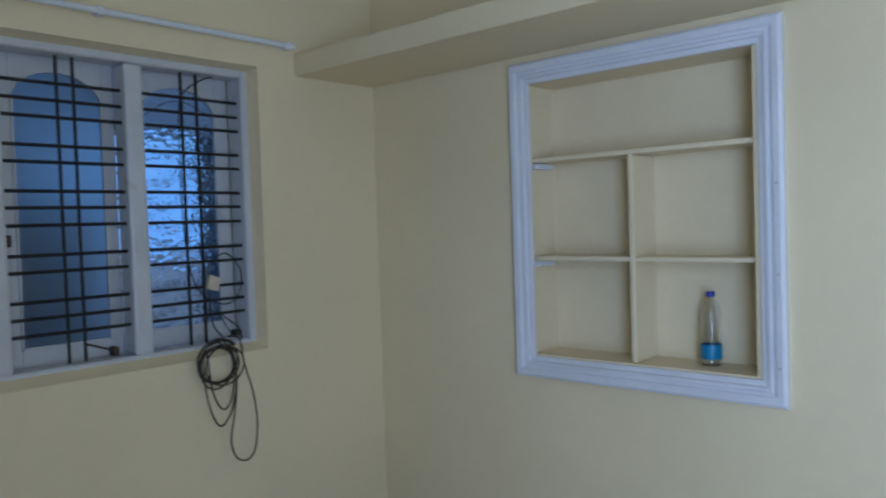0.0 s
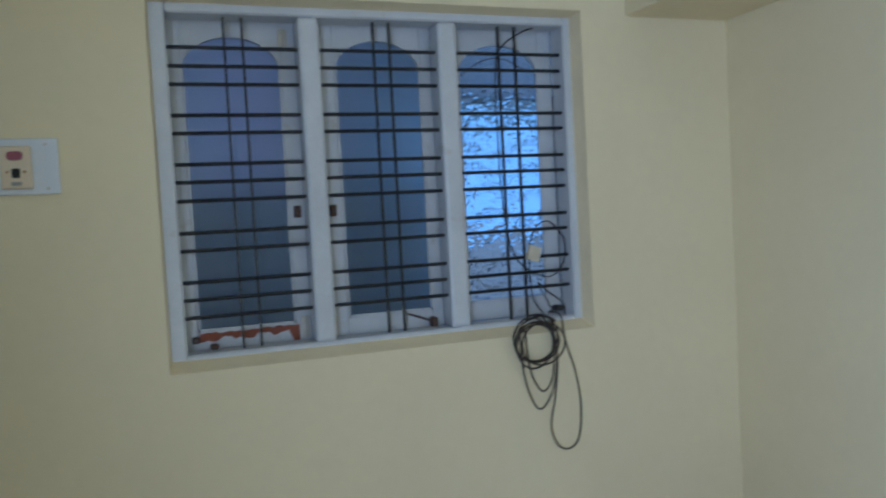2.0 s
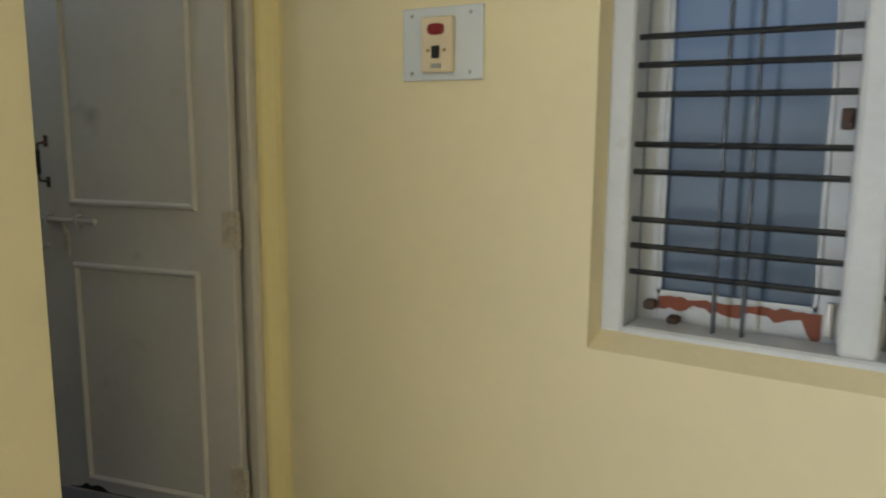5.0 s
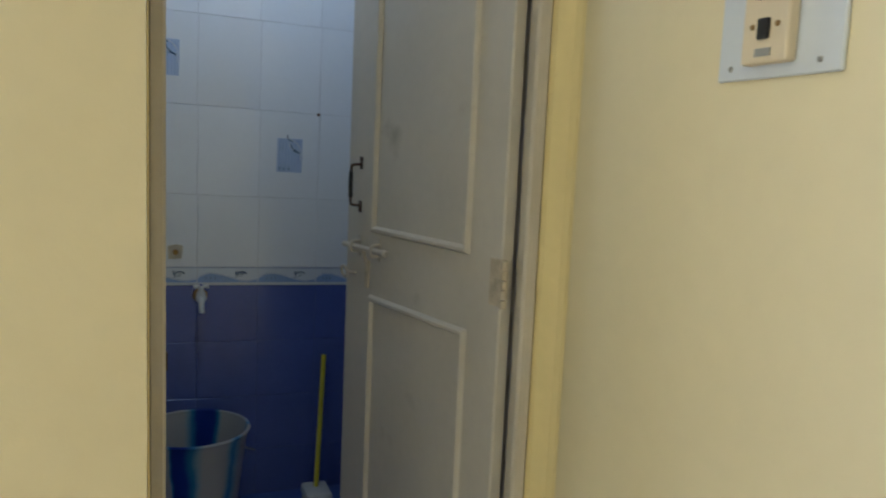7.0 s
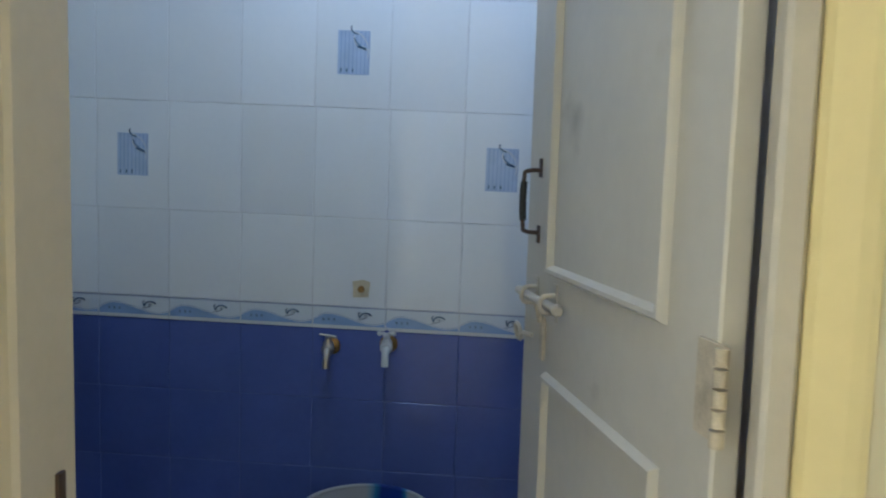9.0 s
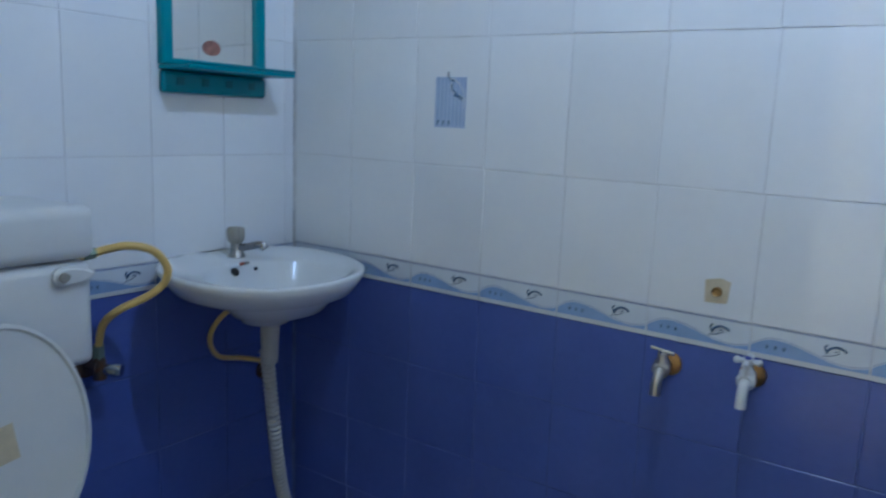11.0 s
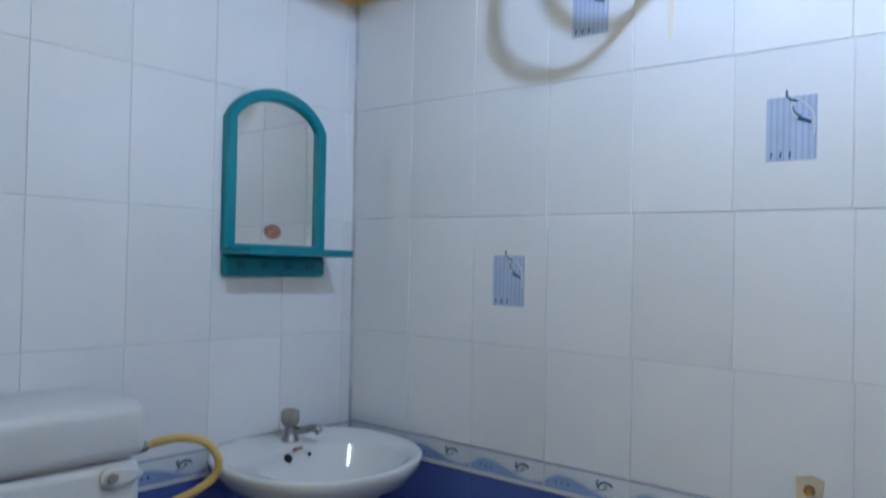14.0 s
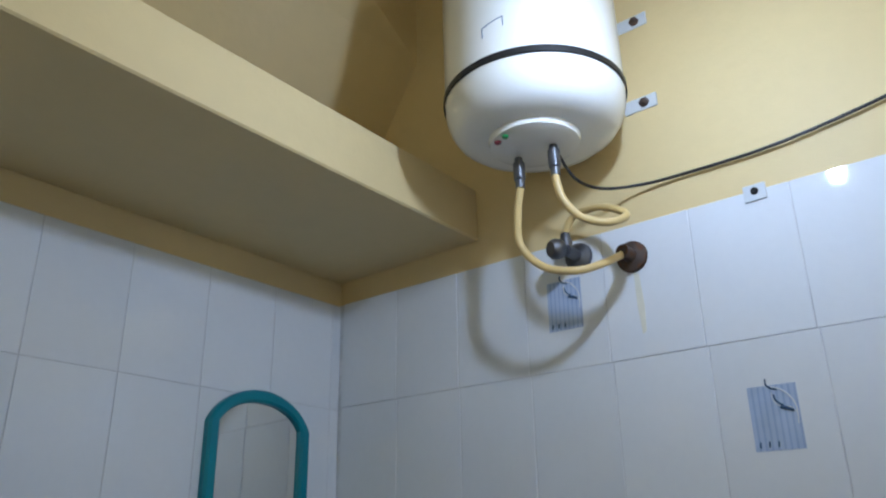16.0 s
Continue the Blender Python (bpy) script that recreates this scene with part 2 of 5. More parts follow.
def marbled_material(name, cx, cy):
    """White plastic with upright blue streaks round the axis of a bucket."""
    m = material(name, (0.44, 0.45, 0.47), 0.34, vary=0.05, scale=6)
    nt = m.node_tree
    b = nt.nodes["Principled BSDF"]
    plain = b.inputs["Base Color"].links[0].from_socket
    geo = nt.nodes.new("ShaderNodeNewGeometry")
    sep = nt.nodes.new("ShaderNodeSeparateXYZ")
    nt.links.new(geo.outputs["Position"], sep.inputs[0])

    def calc(op, a, c):
        n = nt.nodes.new("ShaderNodeMath")
        n.operation = op
        for i, v in enumerate((a, c)):
            if isinstance(v, (int, float)):
                n.inputs[i].default_value = v
            else:
                nt.links.new(v, n.inputs[i])
        return n.outputs[0]

    ang = calc("ARCTAN2", calc("SUBTRACT", sep.outputs[1], cy), calc("SUBTRACT", sep.outputs[0], cx))
    nz = nt.nodes.new("ShaderNodeTexNoise")
    nz.inputs["Scale"].default_value, nz.inputs["Detail"].default_value = 7, 4
    nt.links.new(geo.outputs["Position"], nz.inputs["Vector"])
    turn = calc("ADD", calc("DIVIDE", ang, 2 * math.pi), calc("MULTIPLY", calc("SUBTRACT", nz.outputs["Fac"], 0.5), 0.05))
    u = calc("FRACT", calc("ADD", turn, 0.91), 0.0)
    ramp = nt.nodes.new("ShaderNodeValToRGB")
    el = ramp.color_ramp.elements
    white, dark, mid = (0, 0, 0, 1), (1, 1, 1, 1), (0.5, 0.5, 0.5, 1)
    el[0].position, el[0].color = 0.0, white
    el[1].position, el[1].color = 1.0, white
    for p, c in ((0.03, mid), (0.07, white), (0.14, white), (0.16, mid), (0.19, white), (0.315, white), (0.33, mid), (0.345, dark), (0.385, dark), (0.4, mid), (0.43, white), (0.6, white), (0.615, dark), (0.65, dark), (0.67, mid), (0.69, white), (0.83, white), (0.845, dark), (0.875, dark), (0.9, mid), (0.93, white)):
        e = el.new(p)
        e.color = c
    nt.links.new(u, ramp.inputs[0])
    tint = nt.nodes.new("ShaderNodeValToRGB")
    t = tint.color_ramp.elements
    t[0].position, t[0].color = 0.1, (0.07, 0.33, 0.55, 1)
    t[1].position, t[1].color = 0.9, (0.008, 0.03, 0.27, 1)
    nt.links.new(ramp.outputs[0], tint.inputs[0])
    fac = nt.nodes.new("ShaderNodeMapRange")
    fac.inputs["From Max"].default_value = 0.45
    nt.links.new(ramp.outputs[0], fac.inputs["Value"])
    mix = nt.nodes.new("ShaderNodeMix")
    mix.data_type = "RGBA"
    nt.links.new(fac.outputs[0], mix.inputs["Factor"])
    nt.links.new(plain, mix.inputs["A"])
    nt.links.new(tint.outputs[0], mix.inputs["B"])
    nt.links.new(mix.outputs["Result"], b.inputs["Base Color"])
    return m


M_BUCKET = marbled_material("marbled_bucket_plastic", -1.192, -0.612)
M_SKYGLOW = glow_material("backdrop_glow", (0.44, 0.68, 1.0), 0.35)
M_BULB = glow_material("bulb_glow", (0.78, 0.91, 1.0), 195)
M_GREENLED = material("green_lamp_plastic", (0.02, 0.25, 0.06), 0.3, vary=0.2, scale=40)
M_VERDIGRIS = material("green_brass_nut", (0.25, 0.32, 0.25), 0.5, metal=0.6, vary=0.3, scale=60)

# ---- mesh helpers ----


def finish(bm, name, mat, smooth=False, angle=40):
    bmesh.ops.recalc_face_normals(bm, faces=bm.faces)
    me = bpy.data.meshes.new(name)
    bm.to_mesh(me)
    bm.free()
    me.materials.append(mat)
    if smooth:
        me.shade_smooth()
        me.set_sharp_from_angle(angle=radians(angle))
    return me


def part(name, bm, mat, parent=None, label="", smooth=False, angle=40):
    o = new(name, finish(bm, name, mat, smooth, angle))
    if parent is not None:
        o.parent = parent
    if label:
        tagged(o, label=label)
    return o


def thing(name, label, category, group="", kind=""):
    return tagged(new(name), label, category, group, kind)


def add_box(bm, x0, x1, y0, y1, z0, z1, bevel=0.0, seg=1):
    vs = [bm.verts.new(p) for p in ((x0, y0, z0), (x1, y0, z0), (x1, y1, z0), (x0, y1, z0), (x0, y0, z1), (x1, y0, z1), (x1, y1, z1), (x0, y1, z1))]
    fs = [bm.faces.new([vs[i] for i in f]) for f in ((3, 2, 1, 0), (4, 5, 6, 7), (0, 1, 5, 4), (1, 2, 6, 5), (2, 3, 7, 6), (3, 0, 4, 7))]
    if bevel:
        es = {e for f in fs for e in f.edges}
        bmesh.ops.bevel(bm, geom=list(es), offset=bevel, segments=seg, affect="EDGES", profile=0.5)
    return bm


def box(x0, x1, y0, y1, z0, z1, bevel=0.0, seg=1):
    return add_box(bmesh.new(), min(x0, x1), max(x0, x1), min(y0, y1), max(y0, y1), min(z0, z1), max(z0, z1), bevel, seg)


def boxes(*bs, bevel=0.0, seg=1):
    bm = bmesh.new()
    for b in bs:
        add_box(bm, *b, bevel, seg)
    return bm


def loft(rings, cap=True, closed_path=False):
    """A skin over rings of equal point counts."""
    bm = bmesh.new()
    vv = [[bm.verts.new(p) for p in r] for r in rings]
    n = len(rings[0])
    m = len(vv)
    for i in range(m if closed_path else m - 1):
        a, b = vv[i], vv[(i + 1) % m]
        for j in range(n):
            bm.faces.new((a[j], a[(j + 1) % n], b[(j + 1) % n], b[j]))
    if cap and not closed_path:
        bm.faces.new(vv[0][::-1])
        bm.faces.new(vv[-1])
    return bm


def lathe(profile, at=(0, 0, 0), axis=(0, 0, 1), n=28, cap=True):
    """Profile of (radius, height) spun about an axis."""
    q = Vector(axis).normalized().to_track_quat("Z", "Y")
    rings = []
    for r, h in profile:
        rings.append([Vector(at) + q @ Vector((max(r, 0.0004) * math.cos(2 * math.pi * k / n), max(r, 0.0004) * math.sin(2 * math.pi * k / n), h)) for k in range(n)])
    return loft(rings, cap)


def rod(p, q, r, n=10):
    p, q = Vector(p), Vector(q)
    d = q - p
    return lathe([(r, 0), (r, d.length)], p, d, n)


def smooth_path(pts, per=8, closed=False):
    pts = [Vector(p) for p in pts]
    out = []
    n = len(pts)
    for i in range(n if closed else n - 1):
        p0, p1, p2, p3 = (pts[(i - 1) % n] if closed or i > 0 else pts[0]), pts[i], pts[(i + 1) % n], (pts[(i + 2) % n] if closed or i + 2 < n else pts[-1])
        for k in range(per):
            t = k / per
            out.append(0.5 * (2 * p1 + (p2 - p0) * t + (2 * p0 - 5 * p1 + 4 * p2 - p3) * t * t + (3 * p1 - p0 - 3 * p2 + p3) * t * t * t))
    if not closed:
        out.append(pts[-1])
    return out


def tube(pts, r, n=10, per=8, ribs=0.0, pitch=0.01):
    """A tube along a smooth path; ribs makes it corrugated."""
    path = smooth_path(pts, per)
    if ribs:
        dense = []
        for a, b in zip(path, path[1:]):
            k = max(1, int((b - a).length / (pitch / 6)))
            dense += [a.lerp(b, i / k) for i in range(k)]
        path = dense + [path[-1]]
    rings, up = [], None
    s = 0.0
    for i, p in enumerate(path):
        d = (path[min(i + 1, len(path) - 1)] - path[max(i - 1, 0)]).normalized()
        if up is None:
            up = d.orthogonal().normalized()
        up = (up - d * up.dot(d)).normalized()
        side = d.cross(up)
        if i:
            s += (p - path[i - 1]).length
        rad = r + (ribs * math.cos(2 * math.pi * s / pitch) if ribs else 0)
        rings.append([p + (up * math.cos(2 * math.pi * k / n) + side * math.sin(2 * math.pi * k / n)) * rad for k in range(n)])
    return loft(rings)


def prism(outline, d):
    """Extrudes a flat outline by the vector d."""
    bm = bmesh.new()
    d = Vector(d)
    a = [bm.verts.new(p) for p in outline]
    b = [bm.verts.new(Vector(p) + d) for p in outline]
    n = len(a)
    bm.faces.new(a[::-1])
    bm.faces.new(b)
    for i in range(n):
        bm.faces.new((a[i], a[(i + 1) % n], b[(i + 1) % n], b[i]))
    return bm


def joined(*bms):
    out = bmesh.new()
    for b in bms:
        me = bpy.data.meshes.new("tmp")
        b.to_mesh(me)
        b.free()
        out.from_mesh(me)
        bpy.data.meshes.remove(me)
    return out


# ---- plan: the room's window wall is y = 0, the shelf wall x = XS, the door wall x = XD; the bathroom lies behind the door wall ----
XS, XD, XB = 2.965, 0.235, -0.03
YB = -4.4
ZF, ZB, ZC = 0.11, 0.11, 3.05
XT, YS = -1.385, -1.835
W0, W1, WZ0, WZ1 = 0.895, 2.336, 0.931, 2.058


def structure(name, bm, mat, label, category="wall"):
    return tagged(part(name, bm, mat), label, category, kind="structure")


structure("floor", box(XD, XS, YB, 0, ZF - 0.12, ZF), M_ROOMFLOOR, "beige tiled floor of the empty room", "floor")
structure("ceiling", box(-1.6, XS + 0.3, YB - 0.2, 0.25, ZC, ZC + 0.12), M_CEIL, "pale painted ceiling over both rooms", "ceiling")
wall_n = structure("wall_north", boxes((XB, W0, 0, 0.23, -0.1, ZC), (W1, XS + 0.3, 0, 0.23, -0.1, ZC), (W0, W1, 0, 0.23, -0.1, WZ0), (W0, W1, 0, 0.23, WZ1, ZC)), M_CREAM, "cream-yellow plastered wall around the barred window")
NY0, NY1, NZ0, NZ1 = -1.716, -0.85, 0.888, 1.937
wall_e = structure("wall_east", boxes((XS, XS + 0.3, YB, NY0, -0.1, ZC), (XS, XS + 0.3, NY1, 0, -0.1, ZC), (XS, XS + 0.3, NY0, NY1, -0.1, NZ0), (XS, XS + 0.3, NY0, NY1, NZ1, ZC), (3.155, XS + 0.3, NY0, NY1, NZ0, NZ1)), M_CREAM, "cream-yellow plastered wall with a recessed shelf niche")
structure("wall_south", box(XD - 0.3, XS + 0.3, YB - 0.2, YB, -0.1, ZC), M_CREAM, "cream-yellow plastered end wall of the room")
structure("wall_west", boxes((XB, XD, YB, -3.92, -0.1, ZC), (XB, XD, -3.92, -2.88, 2.28, ZC), (XB, XD, -3.92, -2.88, -0.1, ZF), (XB, XD, -2.88, -0.752, -0.1, ZC), (XB, XD, -0.752, 0, 2.2, ZC)), M_CREAM, "cream-yellow plastered wall beside the bathroom doorway")
structure("trim_reveal", prism([(XB + 0.002, -0.001, 0.183), (XB + 0.002, -0.036, 0.183), (0.004, -0.036, 0.183), (0.014, -0.031, 0.183), (0.026, -0.02, 0.183), (0.04, -0.009, 0.183), (0.054, -0.003, 0.183), (0.064, -0.001, 0.183)], (0, 0, 2.016)), M_CREAM2, "deep yellow plaster strip beside the door frame", "trim")
# yellow paint of the reveal, with part of its shading put into the colour
structure("trim_reveal_2", box(0.0705, 0.232, -0.7515, -0.749, 0.183, 2.197, 0.001), M_CREAM2, "deep yellow painted band inside the doorway, with some shade in its colour", "trim")
structure("threshold", box(XB - 0.03, XD - 0.01, -0.752, -0.001, 0.0, 0.182, 0.004), M_STONE, "grey stone kerb under the bathroom door", "threshold")

# bathroom shell
structure("bathroom_floor", box(XT - 0.2, XB, YS - 0.2, 0.0, -0.02, ZB), M_FLOORTILE, "blue tiled bathroom floor", "floor")
wall_tap_ob = structure("wall_tap", box(XT - 0.2, XT, YS - 0.2, 0.23, -0.1, ZC), M_BATHPLASTER, "bathroom wall, tiled below and yellow plaster above")
wall_sink = structure("wall_sink", box(XT, XB, YS - 0.2, YS, -0.1, ZC), M_BATHPLASTER, "bathroom wall behind the basin, tiled below and yellow above")
wall_bn = structure("wall_bath_north", box(XT, XB - 0.001, 0.0, 0.2, -0.1, ZC), M_BATHPLASTER, "bathroom wall behind the open door, tiled below")
LZ0, LZ1, LY = 2.167, 2.312, -1.338
structure("loft_slab", box(XT, XB, YS, LY, LZ0, LZ1, 0.004), M_BATHPLASTER, "yellow painted concrete loft slab over the basin", "loft")
bm = bmesh.new()
for p in ((XT, -1.537, 2.805), (XT, YS, 2.33), (XT, -1.537, 3.045), (XT, YS, 3.045), (XT + 0.385, -1.537, 3.045), (XB, YS, 3.045), (XB, YS, 3.03)):
    bm.verts.new(p)
bmesh.ops.convex_hull(bm, input=bm.verts)
structure("stair_soffit", bm, M_BATHPLASTER, "yellow sloping underside of the stairs above the loft", "soffit")

# room ledge above the niche
structure("ledge", box(2.52, XS, YB, 0, 2.043, 2.132, 0.004), M_CREAM, "cream painted concrete ledge above the shelf niche", "ledge")

# ---- room: window ----
window = tagged(new("window_1"), "white painted three-light wooden window with iron bars", "window", kind="structure")
FY0, FY1 = 0.055, 0.15
# plaster reveals, splayed inwards to the frame
IX0, IX1, IZ0, IZ1 = W0 + 0.007, W1 - 0.016, WZ0 + 0.03, WZ1 - 0.014
for a, b, c, d in (((W0, WZ0), (IX0, IZ0), (IX0, IZ1), (W0, WZ1)), ((IX1, IZ0), (W1, WZ0), (W1, WZ1), (IX1, IZ1)), ((W0, WZ0), (W1, WZ0), (IX1, IZ0), (IX0, IZ0)), ((IX0, IZ1), (IX1, IZ1), (W1, WZ1), (W0, WZ1))):
    bm = bmesh.new()
    onwall = {(W0, WZ0), (W1, WZ0), (W0, WZ1), (W1, WZ1)}
    front = [bm.verts.new((x, 0.0006 if (x, z) in onwall else FY0, z)) for x, z in (a, b, c, d)]
    back = [bm.verts.new((x, FY0 + 0.001, z)) for x, z in (a, b, c, d)]
    bm.faces.new(front)
    bm.faces.new(back[::-1])
    for k in range(4):
        bm.faces.new((front[k], back[k], back[(k + 1) % 4], front[(k + 1) % 4]))
    part("reveal", bm, M_REVEAL, window)
part("jamb", box(W0 + 0.0005, W0 + 0.053, FY0, FY1, WZ0 + 0.01, WZ1 - 0.01, 0.005), M_WINWOOD, window)
part("jamb", box(W1 - 0.045, W1 - 0.012, FY0, FY1, WZ0 + 0.01, WZ1 - 0.01, 0.005), M_WINWOOD, window)
part("mullion", box(1.345, 1.413, FY0, FY1, WZ0 + 0.042, WZ1 - 0.042, 0.012, 2), M_WINWOOD, window)
part("mullion", box(1.815, 1.885, FY0, FY1, WZ0 + 0.042, WZ1 - 0.042, 0.012, 2), M_WINWOOD, window)
part("bottom_rail", box(W0 + 0.053, W1 - 0.045, FY0 - 0.002, FY1, WZ0 + 0.01, WZ0 + 0.044, 0.006), M_WINWOOD, window)
part("top_rail", box(W0 + 0.053, W1 - 0.045, FY0 - 0.002, FY1, WZ1 - 0.042, WZ1 - 0.01, 0.006), M_WINWOOD, window)

BARZ = (1.085, 1.140, 1.195, 1.293, 1.348, 1.447, 1.505, 1.560, 1.656, 1.711, 1.806, 1.862, 1.919)
BAYS = ((0.952, 1.345, (1.12, 1.176)), (1.413, 1.815, (1.601, 1.656)), (1.885, 2.287, (2.056, 2.12)))
for a, b, vs in BAYS:
    for z in BARZ:
        part("bar", rod((a - 0.01, 0.09, z), (b + 0.01, 0.09, z), 0.0062, 8), M_IRON, window, smooth=True)
    for x in vs:
        part("upright_bar", box(x - 0.0035, x + 0.0035, 0.093, 0.105, WZ0 + 0.03, WZ1 - 0.03), M_IRON, window)


def shutter(x0, x1, z0, z1, turn, hinge_right, glass=None, s0=0.055, s1=0.055):
    """A glazed wooden casement: stiles, arched top rail, bottom rail and a frosted pane. Built flat, then turned about its hinge."""
    hx = x1 if hinge_right else x0
    base = new("casement")
    base.location = (hx, 0.165, 0)
    base.rotation_euler = (0, 0, radians(turn))
    base.parent = window
    r, th = 0.065, 0.03
    part("stile", box(x0 - hx, x0 - hx + s0, 0, th, z0, z1, 0.003), M_WINWOOD, base)
    part("stile", box(x1 - hx - s1, x1 - hx, 0, th, z0, z1, 0.003), M_WINWOOD, base)
    part("rail", box(x0 - hx + s0, x1 - hx - s1, 0.001, th - 0.001, z0, z0 + r, 0.002), M_WINWOOD, base)
    xa, xb = x0 - hx + s0, x1 - hx - s1
    c, w = (xa + xb) / 2, (xb - xa) / 2
    arch = [(c + w * math.cos(math.pi * k / 20), 0.001, z1 - 0.17 + 0.115 * math.sin(math.pi * k / 20)) for k in range(21)]
    bm = bmesh.new()
    for k in range(20):
        p, q = arch[k], arch[k + 1]
        quad = [p, q, (q[0], 0.001, z1), (p[0], 0.001, z1)]
        a = [bm.verts.new(v) for v in quad]
        b = [bm.verts.new((v[0], th - 0.001, v[2])) for v in quad]
        bm.faces.new(a)
        bm.faces.new(b[::-1])
        bm.faces.new((a[0], b[0], b[1], a[1]))
        bm.faces.new((a[2], b[2], b[3], a[3]))
    part("arched_rail", bm, M_WINWOOD, base)
    bead = 0.008
    part("bead", boxes((xa, xa + bead, -0.004, 0.004, z0 + r, z1 - 0.15), (xb - bead, xb, -0.004, 0.004, z0 + r, z1 - 0.15), (xa, xb, -0.004, 0.004, z0 + r, z0 + r + bead)), M_WINWOOD, base)
    pane = part("pane", box(xa - 0.004, xb + 0.004, 0.012, 0.016, z0 + r - 0.004, z1 - 0.03), glass or M_GLASS, base)
    pane.visible_shadow = False
    return base


Z0, Z1 = WZ0 + 0.046, WZ1 - 0.044
shutter(0.942, 1.355, Z0 - 0.012, Z1 + 0.012, 0, False, s0=0.045)
shutter(1.403, 1.825, Z0 - 0.012, Z1 + 0.012, 0, True, s0=0.074, s1=0.042)
shutter(1.875, 2.297, Z0 - 0.006, Z1 + 0.012, -4, True, M_WAVY)

# red primer showing on the first casement's bottom rail
bm = bmesh.new()
rng = random.Random(4)
xs = [0.99 + 0.32 * k / 26 for k in range(27)]
lo = [Z0 + 0.026 + rng.uniform(-0.01, 0.009) - (0.03 if k > 23 else 0.0) for k in range(27)]
va = [bm.verts.new((x, 0.1638, Z0 + 0.051 - rng.uniform(0, 0.007))) for x in xs]
vb = [bm.verts.new((x, 0.1638, z)) for x, z in zip(xs, lo)]
for k in range(26):
    bm.faces.new((va[k], va[k + 1], vb[k + 1], vb[k]))
part("bare_patch", bm, M_RED, window, "flaked paint showing red primer")
for x, z in ((1.325, 1.40), (1.445, 1.398)):
    part("catch", joined(box(x - 0.012, x + 0.012, 0.15, 0.166, z - 0.02, z + 0.02, 0.004, 2), rod((x, 0.152, z), (x, 0.13, z), 0.006, 8)), M_RUST, window)
for x, z in ((1.33, Z0 + 0.04), (1.425, Z0 + 0.03), (1.31, Z1 - 0.05), (1.42, Z1 - 0.05)):
    part("hinge", joined(box(x - 0.014, x + 0.014, 0.155, 0.164, z - 0.035, z + 0.035, 0.002), rod((x, 0.152, z - 0.035), (x, 0.152, z + 0.035), 0.006, 8)), M_METAL, window)
part("stay", joined(rod((1.68, 0.14, Z0 + 0.05), (1.775, 0.13, Z0 + 0.015), 0.004, 8), box(1.765, 1.785, 0.12, 0.16, Z0 - 0.005, Z0 + 0.03, 0.003)), M_RUST, window)
part("stay_knob", box(0.966, 0.99, 0.13, 0.16, Z0 + 0.02, Z0 + 0.04, 0.004), M_RUST, window)
part("stay_knob", box(1.02, 1.045, 0.12, 0.15, Z0 - 0.002, Z0 + 0.014, 0.004), M_RUST, window)

# outside the window: a narrow yard with the neighbour's wall
structure("ground", box(-60, 60, 0.23, 80, -0.35, -0.25), M_CONCRETE, "grey concrete yard ground outside the window", "ground")
# glowing sheet added to brighten the third pane in place of open sky
structure("backdrop", box(-40, 60, 55, 55.2, -0.3, 9), M_SKYGLOW, "glowing backdrop sheet standing in for bright sky past the neighbouring wall", "backdrop")
neigh = thing("neighbour_wall", "pale blue painted wall of the neighbouring house", "wall", kind="structure")
for b in ((-1.4, 2.3, 1.35, 1.55, -0.25, 1.55), (2.98, 6.0, 1.35, 1.55, -0.25, 3.4), (2.3, 2.98, 1.35, 1.55, -0.25, 0.86), (2.3, 2.98, 1.35, 1.55, 1.98, 3.4)):
    part("wall", box(*b), M_OUTWALL, neigh)
for k in range(8):
    z = 0.98 + 0.12 * k
    part("grille_bar", tube([(2.3 + 0.115 * j, 1.4, z + 0.035 * math.sin(j * 1.9 + k)) for j in range(7)], 0.008, 6, 4), M_IRON, neigh, smooth=True)

# added blocks, sized to keep sky brightness out of the first two panes
for x0, x1 in ((-9.0, 1.65), (2.95, 4.9)):
    far = thing("sky_blocker", "added dark blue-grey block that hides the sky behind the panes", "house", "houses across the yard", "structure")
    part("wall", box(x0, x1, 8.0, 14.0, -0.25, 10.0), M_FARWALL, far)
    part("parapet", box(x0 - 0.05, x1 + 0.05, 7.93, 8.1, 10.0, 10.35), M_FARWALL, far)

# added block whose lilac colour makes the bright patch in the frosted panes
lilac = thing("lilac_patch_block", "added pale lilac block that gives the panes their lilac patch", "house", kind="structure")
part("wall", box(1.7, 2.9, 9.0, 14.0, -0.25, 9.0), M_LILAC, lilac)
part("parapet", box(1.66, 2.94, 8.94, 9.1, 9.0, 9.3), M_LILAC, lilac)

# ---- room: small things at the window ----
pipe = thing("curtain_rod", "thin white painted conduit pipe above the window", "pipe")
part("pipe", rod((0.3, -0.03, 2.155), (2.5, -0.03, 2.155), 0.011, 12), M_FRAME, pipe, smooth=True)
for x in (0.9, 1.7, 2.47):
    part("saddle", box(x - 0.012, x + 0.012, -0.042, 0.0, 2.14, 2.17, 0.003), M_FRAME, pipe)

cable = thing("coiled_cable", "loose brown cable coiled and hung over the window bars", "cable")
rng = random.Random(7)
